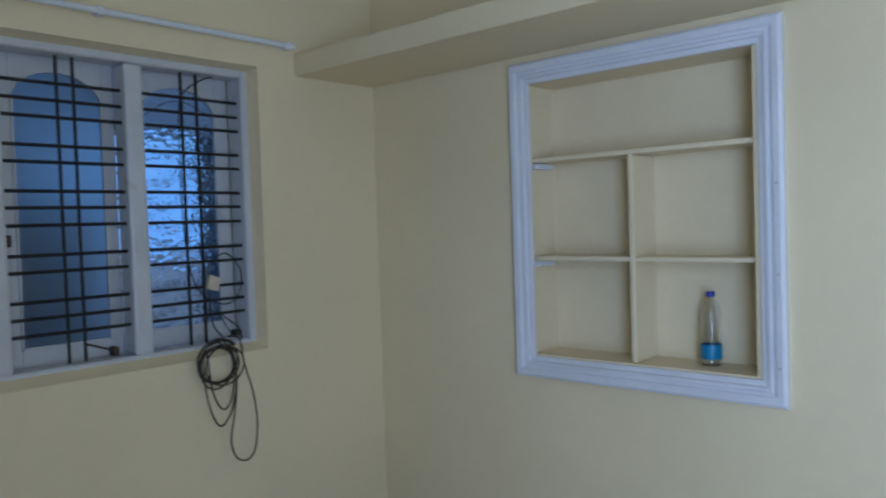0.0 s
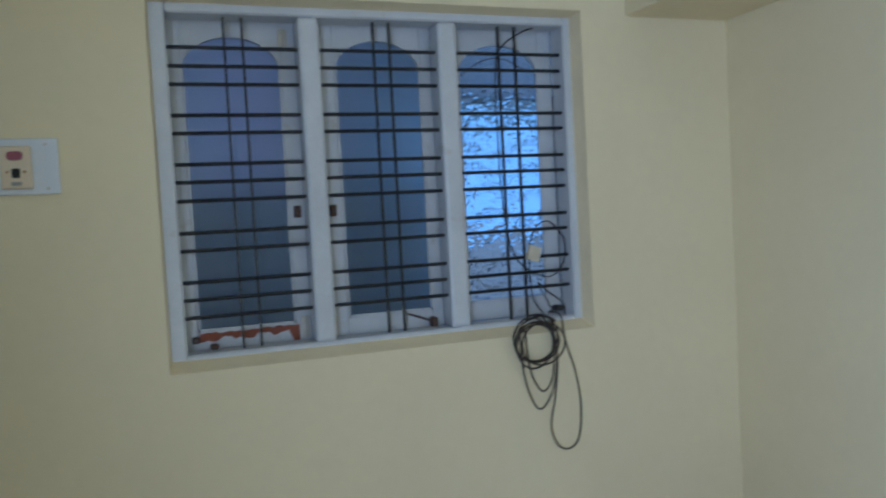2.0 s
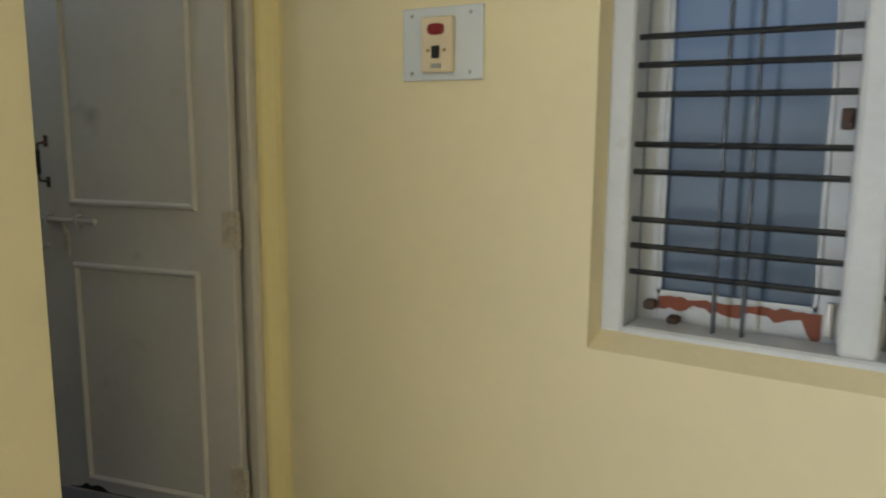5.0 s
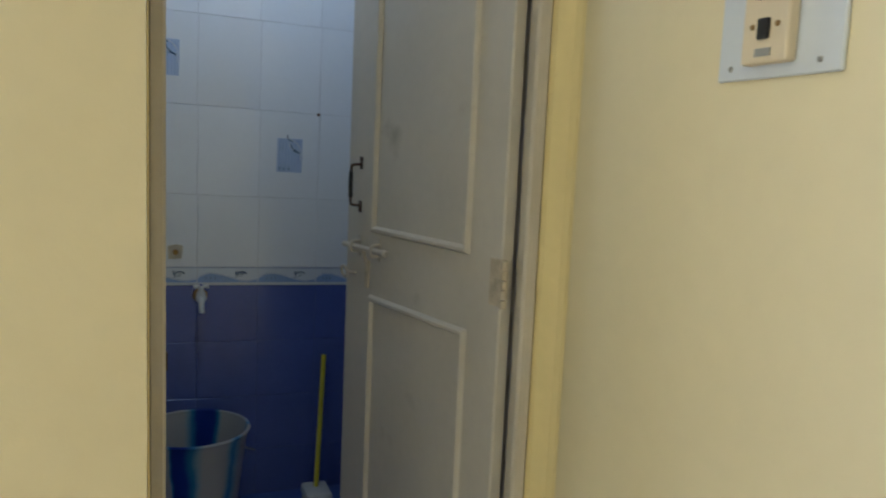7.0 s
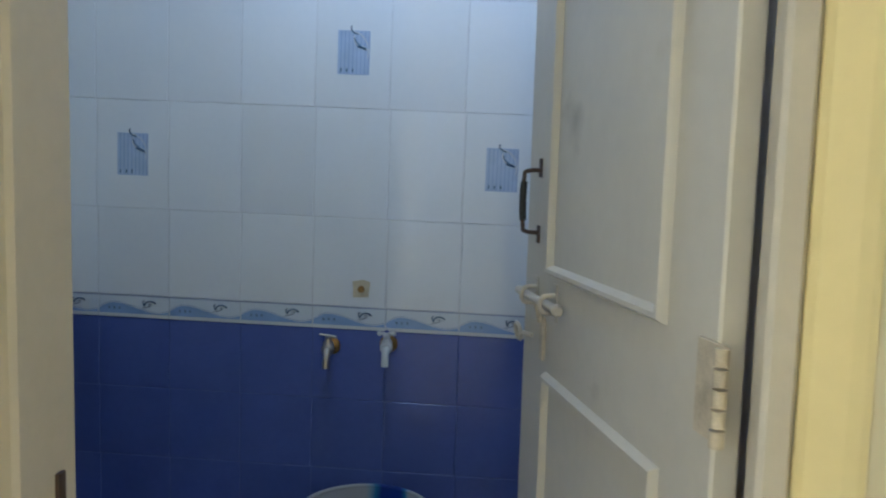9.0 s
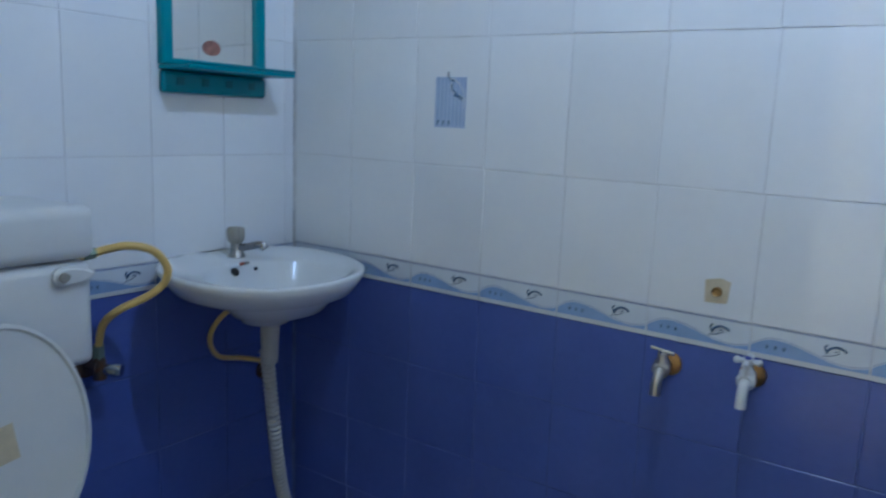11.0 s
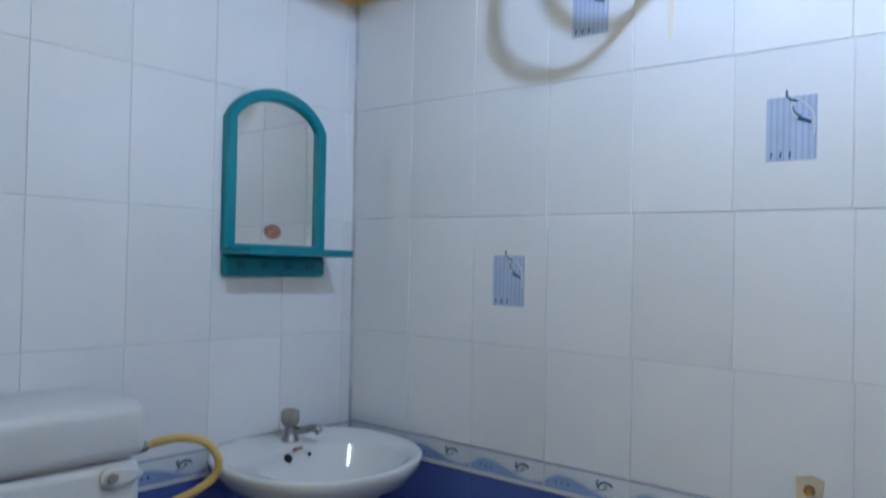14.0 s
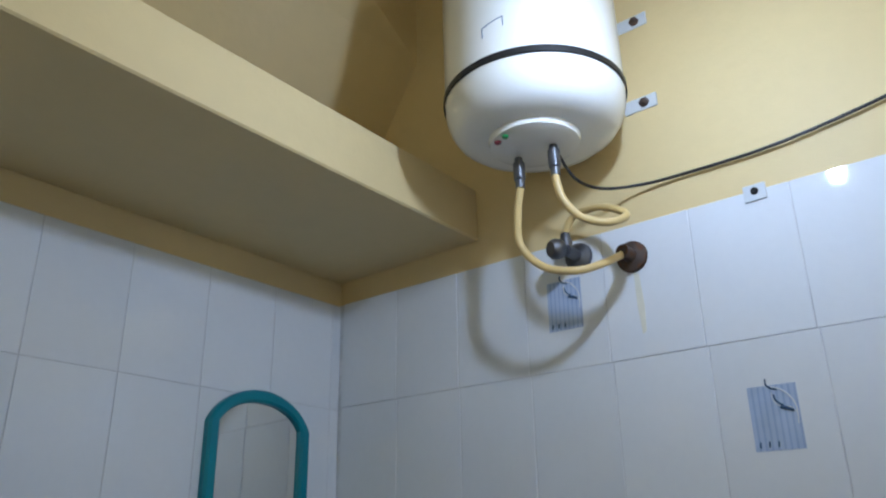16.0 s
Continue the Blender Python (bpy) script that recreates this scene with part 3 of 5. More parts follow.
for k in range(6):
    cx, cz = 2.09 + rng.uniform(-0.015, 0.015), 0.92 + rng.uniform(-0.02, 0.02)
    rx, rz = 0.074 + rng.uniform(-0.016, 0.012), 0.08 + rng.uniform(-0.015, 0.012)
    ph = rng.uniform(0, 6)
    pts = [(cx + rx * math.cos(ph + a * math.pi / 6), -0.02 - 0.012 * k * 0.6 + 0.004 * math.sin(a), cz + rz * math.sin(ph + a * math.pi / 6)) for a in range(14)]
    part("loop", tube(pts, 0.0032, 6, 6), M_BROWNCABLE, cable, smooth=True)
part("hanging_loop", tube([(2.12, -0.02, 0.99), (2.155, -0.03, 0.93), (2.165, -0.03, 0.83), (2.15, -0.03, 0.71), (2.13, -0.03, 0.61), (2.15, -0.03, 0.54), (2.195, -0.03, 0.518), (2.235, -0.03, 0.55), (2.25, -0.03, 0.66), (2.235, -0.03, 0.78), (2.2, -0.03, 0.9), (2.19, -0.02, 0.99), (2.17, 0.03, 1.0)], 0.0032, 6, 8), M_BROWNCABLE, cable, smooth=True)
part("hanging_loop", tube([(2.03, -0.02, 0.95), (2.035, -0.03, 0.8), (2.065, -0.03, 0.70), (2.1, -0.03, 0.675), (2.145, -0.03, 0.74), (2.165, -0.03, 0.87), (2.15, -0.02, 0.98)], 0.0032, 6, 8), M_BROWNCABLE, cable, smooth=True)
part("hanging_loop", tube([(2.05, -0.02, 0.95), (2.06, -0.03, 0.81), (2.1, -0.03, 0.735), (2.14, -0.03, 0.77), (2.155, -0.03, 0.88), (2.14, -0.02, 0.98)], 0.0032, 6, 8), M_BROWNCABLE, cable, smooth=True)
part("tie", tube([(2.05, -0.03, 0.985), (2.09, -0.05, 1.0), (2.13, -0.045, 0.992), (2.16, -0.03, 0.975)], 0.0055, 8, 6), M_BLACK, cable, smooth=True)
part("rising_wire", tube([(2.13, -0.01, 1.0), (2.12, 0.05, 1.06), (2.125, 0.07, 1.2), (2.15, 0.075, 1.29), (2.21, 0.075, 1.32), (2.27, 0.075, 1.25), (2.26, 0.075, 1.16), (2.2, 0.075, 1.12), (2.11, 0.08, 1.16), (2.06, 0.08, 1.24), (2.035, 0.08, 1.4), (2.03, 0.08, 1.65), (2.035, 0.08, 1.88), (2.07, 0.08, 1.95), (2.15, 0.09, 2.0), (2.19, 0.09, 2.012)], 0.0028, 6, 8), M_BLACK, cable, smooth=True)
part("rising_wire", tube([(2.17, -0.01, 1.0), (2.15, 0.06, 1.1), (2.19, 0.075, 1.07), (2.25, 0.07, 1.02), (2.24, 0.04, 0.98)], 0.0028, 6, 8), M_BLACK, cable, smooth=True)
part("rising_wire", tube([(1.9, 0.08, 1.84), (1.98, 0.08, 1.89), (2.06, 0.08, 1.9), (2.15, 0.08, 1.86)], 0.002, 6, 8), M_BLACK, cable, smooth=True)
part("connector", prism([(2.112, 0.062, 1.19), (2.158, 0.062, 1.175), (2.172, 0.062, 1.225), (2.128, 0.062, 1.24)], (0, 0.018, 0)), M_STICKER, cable, "small white junction box")
part("plug", box(2.195, 2.225, 0.01, 0.05, 1.0, 1.02, 0.004, 2), M_BLACK, cable)

sw = thing("switch_board", "white switch board with an ivory power switch and red lamp", "switch")
SX, SZ = 0.539, 1.559
part("plate", box(SX - 0.103, SX + 0.103, -0.008, 0, SZ - 0.078, SZ + 0.078, 0.002), M_PLASTIC, sw)
part("switch_unit", box(SX - 0.042, SX + 0.036, -0.026, -0.008, SZ - 0.062, SZ + 0.056, 0.004, 2), M_IVORY, sw, "ivory plastic combined switch unit")
bm = prism([(SX - 0.003 + 0.02 * math.copysign(abs(math.cos(a)) ** 0.5, math.cos(a)), -0.026, SZ + 0.029 + 0.012 * math.copysign(abs(math.sin(a)) ** 0.7, math.sin(a))) for a in [2 * math.pi * k / 24 for k in range(24)]], (0, -0.004, 0))
part("lamp_lens", bm, M_SWRED, sw, "dark red indicator lens")
part("rocker", box(SX - 0.013, SX + 0.007, -0.031, -0.025, SZ - 0.032, SZ - 0.006, 0.002), M_DARKHOLE, sw, "black rocker switch")
part("marking", box(SX - 0.016, SX + 0.01, -0.0272, -0.0255, SZ - 0.053, SZ - 0.043), M_GREYP, sw)
for x in (-0.024, 0.018):
    part("screw", lathe([(0.004, 0), (0.003, 0.002)], (SX + x, -0.026, SZ - 0.015), (0, -1, 0), 10), M_BRASS, sw)
for x in (-0.078, 0.072):
    for z in (-0.062, 0.062):
        part("screw", lathe([(0.0042, 0), (0.003, 0.002)], (SX + x, -0.008, SZ + z), (0, -1, 0), 10), M_METAL, sw)

# ---- room: niche with shelves ----
niche = thing("shelf_niche", "recessed wall shelf with moulded white wooden surround", "shelf")


def moulding(a, b, inward, name="surround"):
    """A moulded board between two mitred outer corners, profile across its width towards inward."""
    prof = ((0.0, 0.0), (0.0, 0.026), (0.01, 0.032), (0.03, 0.03), (0.036, 0.022), (0.044, 0.02), (0.048, 0.026), (0.058, 0.024), (0.062, 0.014), (0.078, 0.012), (0.08, 0.0))
    a, b, inward = Vector(a), Vector(b), Vector(inward)
    d = (b - a).normalized()
    bm = bmesh.new()
    ra = [bm.verts.new(a + (inward + d) * u + Vector((-h, 0, 0))) for u, h in prof]
    rb = [bm.verts.new(b + (inward - d) * u + Vector((-h, 0, 0))) for u, h in prof]
    for i in range(len(prof) - 1):
        bm.faces.new((ra[i], ra[i + 1], rb[i + 1], rb[i]))
    bm.faces.new(ra)
    bm.faces.new(rb[::-1])
    return part(name, bm, M_FRAME, niche)


OY0, OY1, OZ0, OZ1 = -1.81, -0.79, 0.806, 2.012
moulding((XS, OY0, OZ0), (XS, OY0, OZ1), (0, 1, 0))
moulding((XS, OY1, OZ0), (XS, OY1, OZ1), (0, -1, 0))
moulding((XS, OY0, OZ0), (XS, OY1, OZ0), (0, 0, 1))
moulding((XS, OY0, OZ1), (XS, OY1, OZ1), (0, 0, -1))
for b in ((XS + 0.001, 3.154, NY0, NY0 + 0.004, NZ0, NZ1), (XS + 0.001, 3.154, NY1 - 0.004, NY1, NZ0, NZ1), (XS + 0.001, 3.154, NY0 + 0.004, NY1 - 0.004, NZ0, NZ0 + 0.004), (XS + 0.001, 3.154, NY0 + 0.004, NY1 - 0.004, NZ1 - 0.004, NZ1), (3.15, 3.154, NY0 + 0.004, NY1 - 0.004, NZ0 + 0.004, NZ1 - 0.004)):
    part("lining", box(*b), M_NICHE, niche, "cream painted niche lining")
part("shelf_board", box(2.985, 3.149, NY0 + 0.005, NY1 - 0.005, 1.632, 1.65, 0.003), M_NICHE, niche)
part("shelf_board", box(2.985, 3.149, NY0 + 0.005, -1.288, 1.252, 1.268, 0.003), M_NICHE, niche)
part("shelf_board", box(2.985, 3.149, -1.266, NY1 - 0.005, 1.252, 1.27, 0.003), M_NICHE, niche)
part("divider", box(2.983, 3.149, -1.287, -1.267, NZ0 + 0.005, 1.631, 0.003), M_NICHE, niche)
for z in (1.62, 1.242):
    part("cleat", box(2.988, 3.1, NY1 - 0.03, NY1 - 0.005, z - 0.012, z + 0.009, 0.002), M_FRAME, niche)
for z in (1.5, 1.22, 0.93):
    part("nail", lathe([(0.004, 0), (0.002, 0.002)], (XS - 0.031, OY0 + 0.02, z), (-1, 0, 0), 8), M_METAL, niche)

bottle = thing("water_bottle", "clear plastic water bottle with blue cap in the wall niche", "bottle")
BO = (3.085, -1.515, NZ0 + 0.005)
shell = [(0.03, 0), (0.035, 0.006), (0.036, 0.03), (0.034, 0.05), (0.0355, 0.08), (0.035, 0.1), (0.03, 0.12), (0.033, 0.145), (0.034, 0.17), (0.028, 0.2), (0.016, 0.222), (0.0125, 0.232), (0.0125, 0.238)]
part("body", lathe(shell + [(r - 0.0012, h if h else 0.0012) for r, h in reversed(shell)], BO), M_PET, bottle, smooth=True)
part("label", lathe([(0.0362, 0.022), (0.0364, 0.024), (0.0364, 0.07), (0.0362, 0.072)], BO, cap=False), M_LABEL, bottle, "blue printed wrap label", smooth=True)
part("cap", lathe([(0.015, 0.235), (0.0155, 0.238), (0.0155, 0.25), (0.014, 0.253)], BO), M_BLUEPLASTIC, bottle, "blue screw cap", smooth=True)

# ---- bathroom door ----
door = tagged(new("door_1"), "grey-white painted panelled bathroom door standing open", "door", kind="structure")
frame_y0, frame_y1 = -0.724, -0.068
part("frame_post", box(XB + 0.001, 0.006, frame_y1, -0.037, 0.183, 2.199, 0.005), M_DOORFRAME, door)
part("frame_post", box(XB + 0.001, 0.07, -0.751, frame_y0, 0.183, 2.199, 0.005), M_DOORFRAME, door)
# the backing is an added board that hides lit tiles and darkens the hinge gap
part("frame_gap_backing", box(-0.11, XB, -0.052, -0.01, 0.183, 2.199, 0.003), M_DOORFRAME, door)
part("frame_head", box(XB + 0.001, 0.068, frame_y0, frame_y1, 2.12, 2.199, 0.005), M_DOORFRAME, door)
part("strike", box(0.0, 0.012, frame_y0, frame_y0 + 0.004, 0.99, 1.02), M_RUST, door)

leaf = new("leaf")
leaf.parent = door
leaf.location = (-0.012, -0.093, 0)
LA = 13.0
leaf.rotation_euler = (0, 0, radians(LA))
LW, LB, LT = 0.688, 0.315, 2.115
# in the leaf's own axes: x runs from the hinge (0) to the free edge (-LW); the seen face is y = 0, facing -y
part("slab", box(-LW, -0.021, 0.0, 0.03, 0.192, LT, 0.003), M_DOOR, leaf)
part("kick_plate", box(-LW + 0.002, -0.023, -0.0015, 0.001, 0.194, LB - 0.004), M_KICK, leaf, "dull grey metal kick plate")


def bead_frame(x0, x1, z0, z1):
    w, p = 0.018, 0.011
    bm = bmesh.new()

    def strip(a, b, inn):
        a, b, inn = Vector(a), Vector(b), Vector(inn)
        d = (b - a).normalized()
        prof = ((0, 0), (0.002, 0.006), (0.006, p), (0.012, p), (0.016, 0.006), (w, 0))
        ra = [bm.verts.new(a + (inn + d) * u + Vector((0, -h, 0))) for u, h in prof]
        rb = [bm.verts.new(b + (inn - d) * u + Vector((0, -h, 0))) for u, h in prof]
        for i in range(len(prof) - 1):
            bm.faces.new((ra[i], ra[i + 1], rb[i + 1], rb[i]))

    strip((x0, 0, z0), (x0, 0, z1), (1, 0, 0))
    strip((x1, 0, z0), (x1, 0, z1), (-1, 0, 0))
    strip((x0, 0, z0), (x1, 0, z0), (0, 0, 1))
    strip((x0, 0, z1), (x1, 0, z1), (0, 0, -1))
    part("panel_bead", bm, M_DOOR, leaf, smooth=True, angle=50)


bead_frame(-0.548, -0.128, 1.16, 2.0)
bead_frame(-0.548, -0.128, LB + 0.035, 1.0)


def hinge(z):
    bm = joined(box(-0.054, -0.006, -0.004, 0.001, z - 0.048, z + 0.048, 0.001), *[rod((-0.003, -0.007, z - 0.048 + 0.0195 * k), (-0.003, -0.007, z - 0.048 + 0.0195 * k + 0.0165), 0.0075, 10) for k in range(5)])
    part("hinge", bm, M_HINGE, leaf, "painted-over steel butt hinge", smooth=True)


for z in (1.117, 0.42, 1.9):
    hinge(z)
HXL = -0.618
part("handle", joined(tube([(HXL, -0.002, 1.33), (HXL, -0.024, 1.328), (HXL, -0.03, 1.316), (HXL, -0.03, 1.239), (HXL, -0.024, 1.226), (HXL, -0.002, 1.224)], 0.0037, 8, 6), box(HXL - 0.007, HXL + 0.007, -0.003, 0.0, 1.318, 1.35, 0.001), box(HXL - 0.007, HXL + 0.007, -0.003, 0.0, 1.206, 1.236, 0.001)), M_RUST, leaf, "dark steel pull handle", smooth=True)
part("handle_grip", tube([(HXL, -0.03, 1.31), (HXL, -0.031, 1.278), (HXL, -0.03, 1.245)], 0.006, 10, 4), M_BLACK, leaf, "black plastic grip", smooth=True)
part("bolt", joined(rod((-0.672, -0.017, 1.118), (-0.455, -0.017, 1.118), 0.0072, 12), lathe([(0.0072, 0), (0.0095, 0.004), (0.0095, 0.014), (0.006, 0.018)], (-0.465, -0.017, 1.118), (1, 0, 0), 12)), M_DOORFRAME, leaf, "cream painted sliding bolt", smooth=True)
for x in (-0.615, -0.51):
    part("bolt_keeper", joined(box(x - 0.008, x + 0.008, -0.003, 0.0, 1.09, 1.15, 0.001), tube([(x, -0.002, 1.132), (x, -0.022, 1.13), (x, -0.0275, 1.118), (x, -0.022, 1.106), (x, -0.002, 1.104)], 0.004, 8, 5)), M_DOORFRAME, leaf, smooth=True)
part("bolt_hasp", joined(box(-0.575, -0.556, -0.006, 0.0, 1.015, 1.088, 0.002), rod((-0.565, -0.017, 1.118), (-0.565, -0.008, 1.08), 0.005, 8)), M_HINGE, leaf, "grimy flat hasp hanging from the bolt", smooth=True)
ring = [(-0.668 + 0.0165 * math.cos(radians(30 * k)), -0.016 - 0.003 * math.sin(radians(30 * k)), 1.044 + 0.0145 * math.sin(radians(30 * k))) for k in range(13)]
part("staple", joined(tube(ring, 0.0038, 8, 4), rod((-0.655, -0.016, 1.044), (-0.63, -0.001, 1.044), 0.004, 8)), M_DOORFRAME, leaf, "painted ring staple at the door's edge", smooth=True)
bm = bmesh.new()
rng = random.Random(9)
xs = [-0.62 + 0.02 * k for k in range(13)]
va = [bm.verts.new((x, -0.0006, LB + 0.001)) for x in xs]
vb = [bm.verts.new((x, -0.0006, LB + 0.004 + max(0, 0.028 - abs(x + 0.535) * 0.4) * rng.uniform(0.4, 1.1))) for x in xs]
for k in range(12):
    bm.faces.new((va[k], va[k + 1], vb[k + 1], vb[k]))
part("rotten_edge", bm, M_DARKHOLE, leaf, "rotted dark bottom edge")

# ---- bathroom: sanitary ware ----
toilet = thing("toilet", "white western toilet with raised seat lid and wall cistern", "toilet")
TX, TY, TZ = -0.467, -1.345, 0.505
HCY = -1.303


def oval(cx, cy, z, a, b, n=40, back=None, p=2.15):
    out = []
    for k in range(n):
        t = 2 * math.pi * k / n
        c, s = math.cos(t), math.sin(t)
        x = cx + a * math.copysign(abs(c) ** (2 / p), c)
        y = cy + b * math.copysign(abs(s) ** (2 / p), s)
        if back is not None:
            y = max(y, back)
        out.append((x, y, z))
    return out


outer = [oval(TX, TY - 0.06, ZB, 0.115, 0.19), oval(TX, TY - 0.06, ZB + 0.02, 0.118, 0.195), oval(TX, TY - 0.055, ZB + 0.06, 0.1, 0.18), oval(TX, TY - 0.05, ZB + 0.16, 0.112, 0.18), oval(TX, TY - 0.03, ZB + 0.26, 0.15, 0.2), oval(TX, TY - 0.01, ZB + 0.34, 0.174, 0.222), oval(TX, TY, TZ - 0.03, 0.179, 0.228), oval(TX, TY, TZ - 0.012, 0.177, 0.226), oval(TX, HCY, TZ - 0.012, 0.124, 0.134), oval(TX, HCY, TZ - 0.052, 0.124, 0.134), oval(TX, HCY, TZ - 0.058, 0.128, 0.138), oval(TX, HCY, TZ - 0.06, 0.146, 0.157), oval(TX, HCY - 0.01, TZ - 0.1, 0.134, 0.146), oval(TX, HCY - 0.03, TZ - 0.19, 0.09, 0.105), oval(TX, HCY - 0.05, TZ - 0.24, 0.05, 0.06)]
part("bowl", loft(outer), M_PORCELAIN, toilet, smooth=True, angle=50)
part("bowl_back", box(TX - 0.11, TX + 0.11, -1.66, TY - 0.15, ZB + 0.02, TZ - 0.014, 0.02, 3), M_PORCELAIN, toilet, smooth=True)
seat = loft([oval(TX, TY, TZ - 0.008, 0.184, 0.232, p=2.2), oval(TX, TY, TZ + 0.004, 0.187, 0.235, p=2.2), oval(TX, TY, TZ + 0.011, 0.181, 0.229, p=2.2), oval(TX, TY + 0.02, TZ + 0.015, 0.152, 0.187), oval(TX, HCY, TZ + 0.012, 0.122, 0.13), oval(TX, HCY, TZ + 0.005, 0.116, 0.123), oval(TX, HCY, TZ - 0.008, 0.116, 0.123)], closed_path=True)
part("seat", seat, M_PLASTIC, toilet, smooth=True, angle=60)
for x in (-0.072, 0.072):
    part("seat_hinge", box(TX + x - 0.036, TX + x + 0.036, -1.558, -1.512, TZ - 0.005, TZ + 0.036, 0.009, 3), M_PLASTIC, toilet, smooth=True)
part("hinge_pin", rod((TX - 0.04, -1.537, TZ + 0.022), (TX + 0.04, -1.537, TZ + 0.022), 0.006, 10), M_PLASTIC, toilet, smooth=True)

LIDX, LIDH = -0.457, 0.147


def lid_outline(r):
    """Round lid that draws in to a short straight neck at the hinge."""
    pts = []
    for k in range(33):
        t = radians(-62 + (180 + 124) * k / 32)
        pts.append(((LIDH - r) * math.cos(t), 0.225 + (0.205 - r) * math.sin(t)))
    w = 0.038 - r
    return pts + [(-w - 0.004, 0.034), (-w, 0.0), (w, 0.0), (w + 0.004, 0.034)]


lean = radians(-5)


def lid_at(u, w, d):
    y, z = d * math.cos(lean) + w * math.sin(lean), w * math.cos(lean) - d * math.sin(lean)
    return (LIDX + u, -1.536 + y, TZ + 0.016 + z)


part("lid", loft([[lid_at(u, w, 0.0) for u, w in lid_outline(0.006)], [lid_at(u, w, 0.004) for u, w in lid_outline(0.0)], [lid_at(u, w, 0.014) for u, w in lid_outline(0.0)], [lid_at(u, w, 0.016) for u, w in lid_outline(0.006)], [lid_at(u, w, 0.011) for u, w in lid_outline(0.01)]]), M_PLASTIC, toilet, smooth=True, angle=35)
part("sticker", prism([lid_at(-0.02, 0.2, 0.0115), lid_at(0.022, 0.193, 0.0115), lid_at(0.025, 0.255, 0.0115), lid_at(-0.012, 0.262, 0.0115)], (0, 0.0008, 0)), M_STICKER, toilet, "torn yellowed paper sticker")
part("brand_mark", boxes((TX + 0.018, TX + 0.028, HCY - 0.1325, HCY - 0.131, TZ - 0.034, TZ - 0.026)), M_ORANGE, toilet)
part("brand_mark", boxes((TX + 0.004, TX + 0.015, HCY - 0.1338, HCY - 0.1322, TZ - 0.034, TZ - 0.026)), M_GREYP, toilet)
CX0, CX1, CY0, CY1, CZ0 = -0.645, -0.24, YS + 0.001, -1.585, 0.835
part("cistern", box(CX0, CX1, CY0, CY1, CZ0, 1.034, 0.02, 3), M_PLASTIC, toilet, smooth=True)
part("cistern_lid", box(CX0 - 0.006, CX1 + 0.006, CY0, CY1 + 0.008, 1.036, 1.135, 0.022, 4), M_PLASTIC, toilet, smooth=True)
lever = [(-0.586 + 0.021 * math.cos(a), CY1 - 0.001, 1.01 + 0.019 * math.sin(a)) for a in [radians(-90 + 15 * k) for k in range(13)]]
lever += [(-0.61, CY1 - 0.001, 1.0275), (-0.632, CY1 - 0.001, 1.021), (-0.644, CY1 - 0.001, 1.012), (-0.638, CY1 - 0.001, 1.003), (-0.615, CY1 - 0.001, 0.994)]
lever = prism(lever, (0, 0.015, 0))
bmesh.ops.bevel(lever, geom=[e for e in lever.edges if all(v.co.y > CY1 + 0.01 for v in e.verts)], offset=0.006, segments=3, affect="EDGES")
flush = part("flush_lever", lever, M_PLASTIC, toilet, "white teardrop flush lever", smooth=True, angle=50)
part("lever_badge", lathe([(0.0085, 0), (0.007, 0.0015)], (-0.586, CY1 + 0.0135, 1.01), (0, 1, 0), 16), M_GREYP, toilet, "round grey lever badge")
part("button_cap", lathe([(0.01, 0), (0.008, 0.004)], (-0.582, CY1 + 0.014, 1.01), (0, 1, 0), 16), M_GREYP, toilet)

hose = thing("cistern_hose", "yellow plastic water hose looping from cistern to valve", "hose")
part("hose", tube([(-0.65, -1.70, 1.015), (-0.716, -1.7, 1.024), (-0.74, -1.686, 1.031), (-0.767, -1.662, 1.037), (-0.807, -1.64, 1.025), (-0.835, -1.636, 0.989), (-0.838, -1.648, 0.953), (-0.811, -1.669, 0.924), (-0.768, -1.706, 0.896), (-0.758, -1.752, 0.857), (-0.762, -1.78, 0.80)], 0.0085, 10, 8), M_YHOSE, hose, smooth=True)
part("nut", lathe([(0.012, 0), (0.012, 0.024)], (-0.69, -1.70, 1.0215), (-1, 0, 0.1), 6), M_VERDIGRIS, hose)
part("nut", lathe([(0.013, 0), (0.013, 0.03), (0.01, 0.034)], (-0.763, -1.78, 0.775), (0, 0, 1), 6), M_VERDIGRIS, hose)
valve = thing("angle_valve", "rusty angle valve with chrome knob on the blue tiles", "valve")
part("flange", lathe([(0.036, 0), (0.034, 0.008), (0.014, 0.012), (0.013, 0.055)], (-0.758, YS + 0.008, 0.76), (0, 1, 0), 20), M_RUST, valve, smooth=True)
part("body", lathe([(0.014, 0), (0.016, 0.03), (0.012, 0.05)], (-0.763, -1.78, 0.73), (0, 0, 1), 12), M_RUST, valve, smooth=True)
part("knob", lathe([(0.01, 0), (0.014, 0.01), (0.017, 0.03), (0.014, 0.042)], (-0.768, -1.778, 0.752), (-0.5, 0.7, -0.05), 14), M_CHROME, valve, smooth=True)

basin = thing("wash_basin", "white porcelain wall basin with waste pipe and pillar tap", "basin")
BX, BCY = -1.1, -1.632


def basin_ring(z, w, d, cy=BCY, n=48, tilt=0.053):
    """Oval ring cut flat where it meets the wall; the rim falls a little towards the front."""
    out = []
    for k in range(n):
        t = 2 * math.pi * k / n
        c, s = math.cos(t), math.sin(t)
        y = max(YS + 0.009, cy + d * math.copysign(abs(s) ** 0.92, s))
        out.append((BX + w * math.copysign(abs(c) ** 0.92, c), y, z - tilt * (y - YS)))
    return out


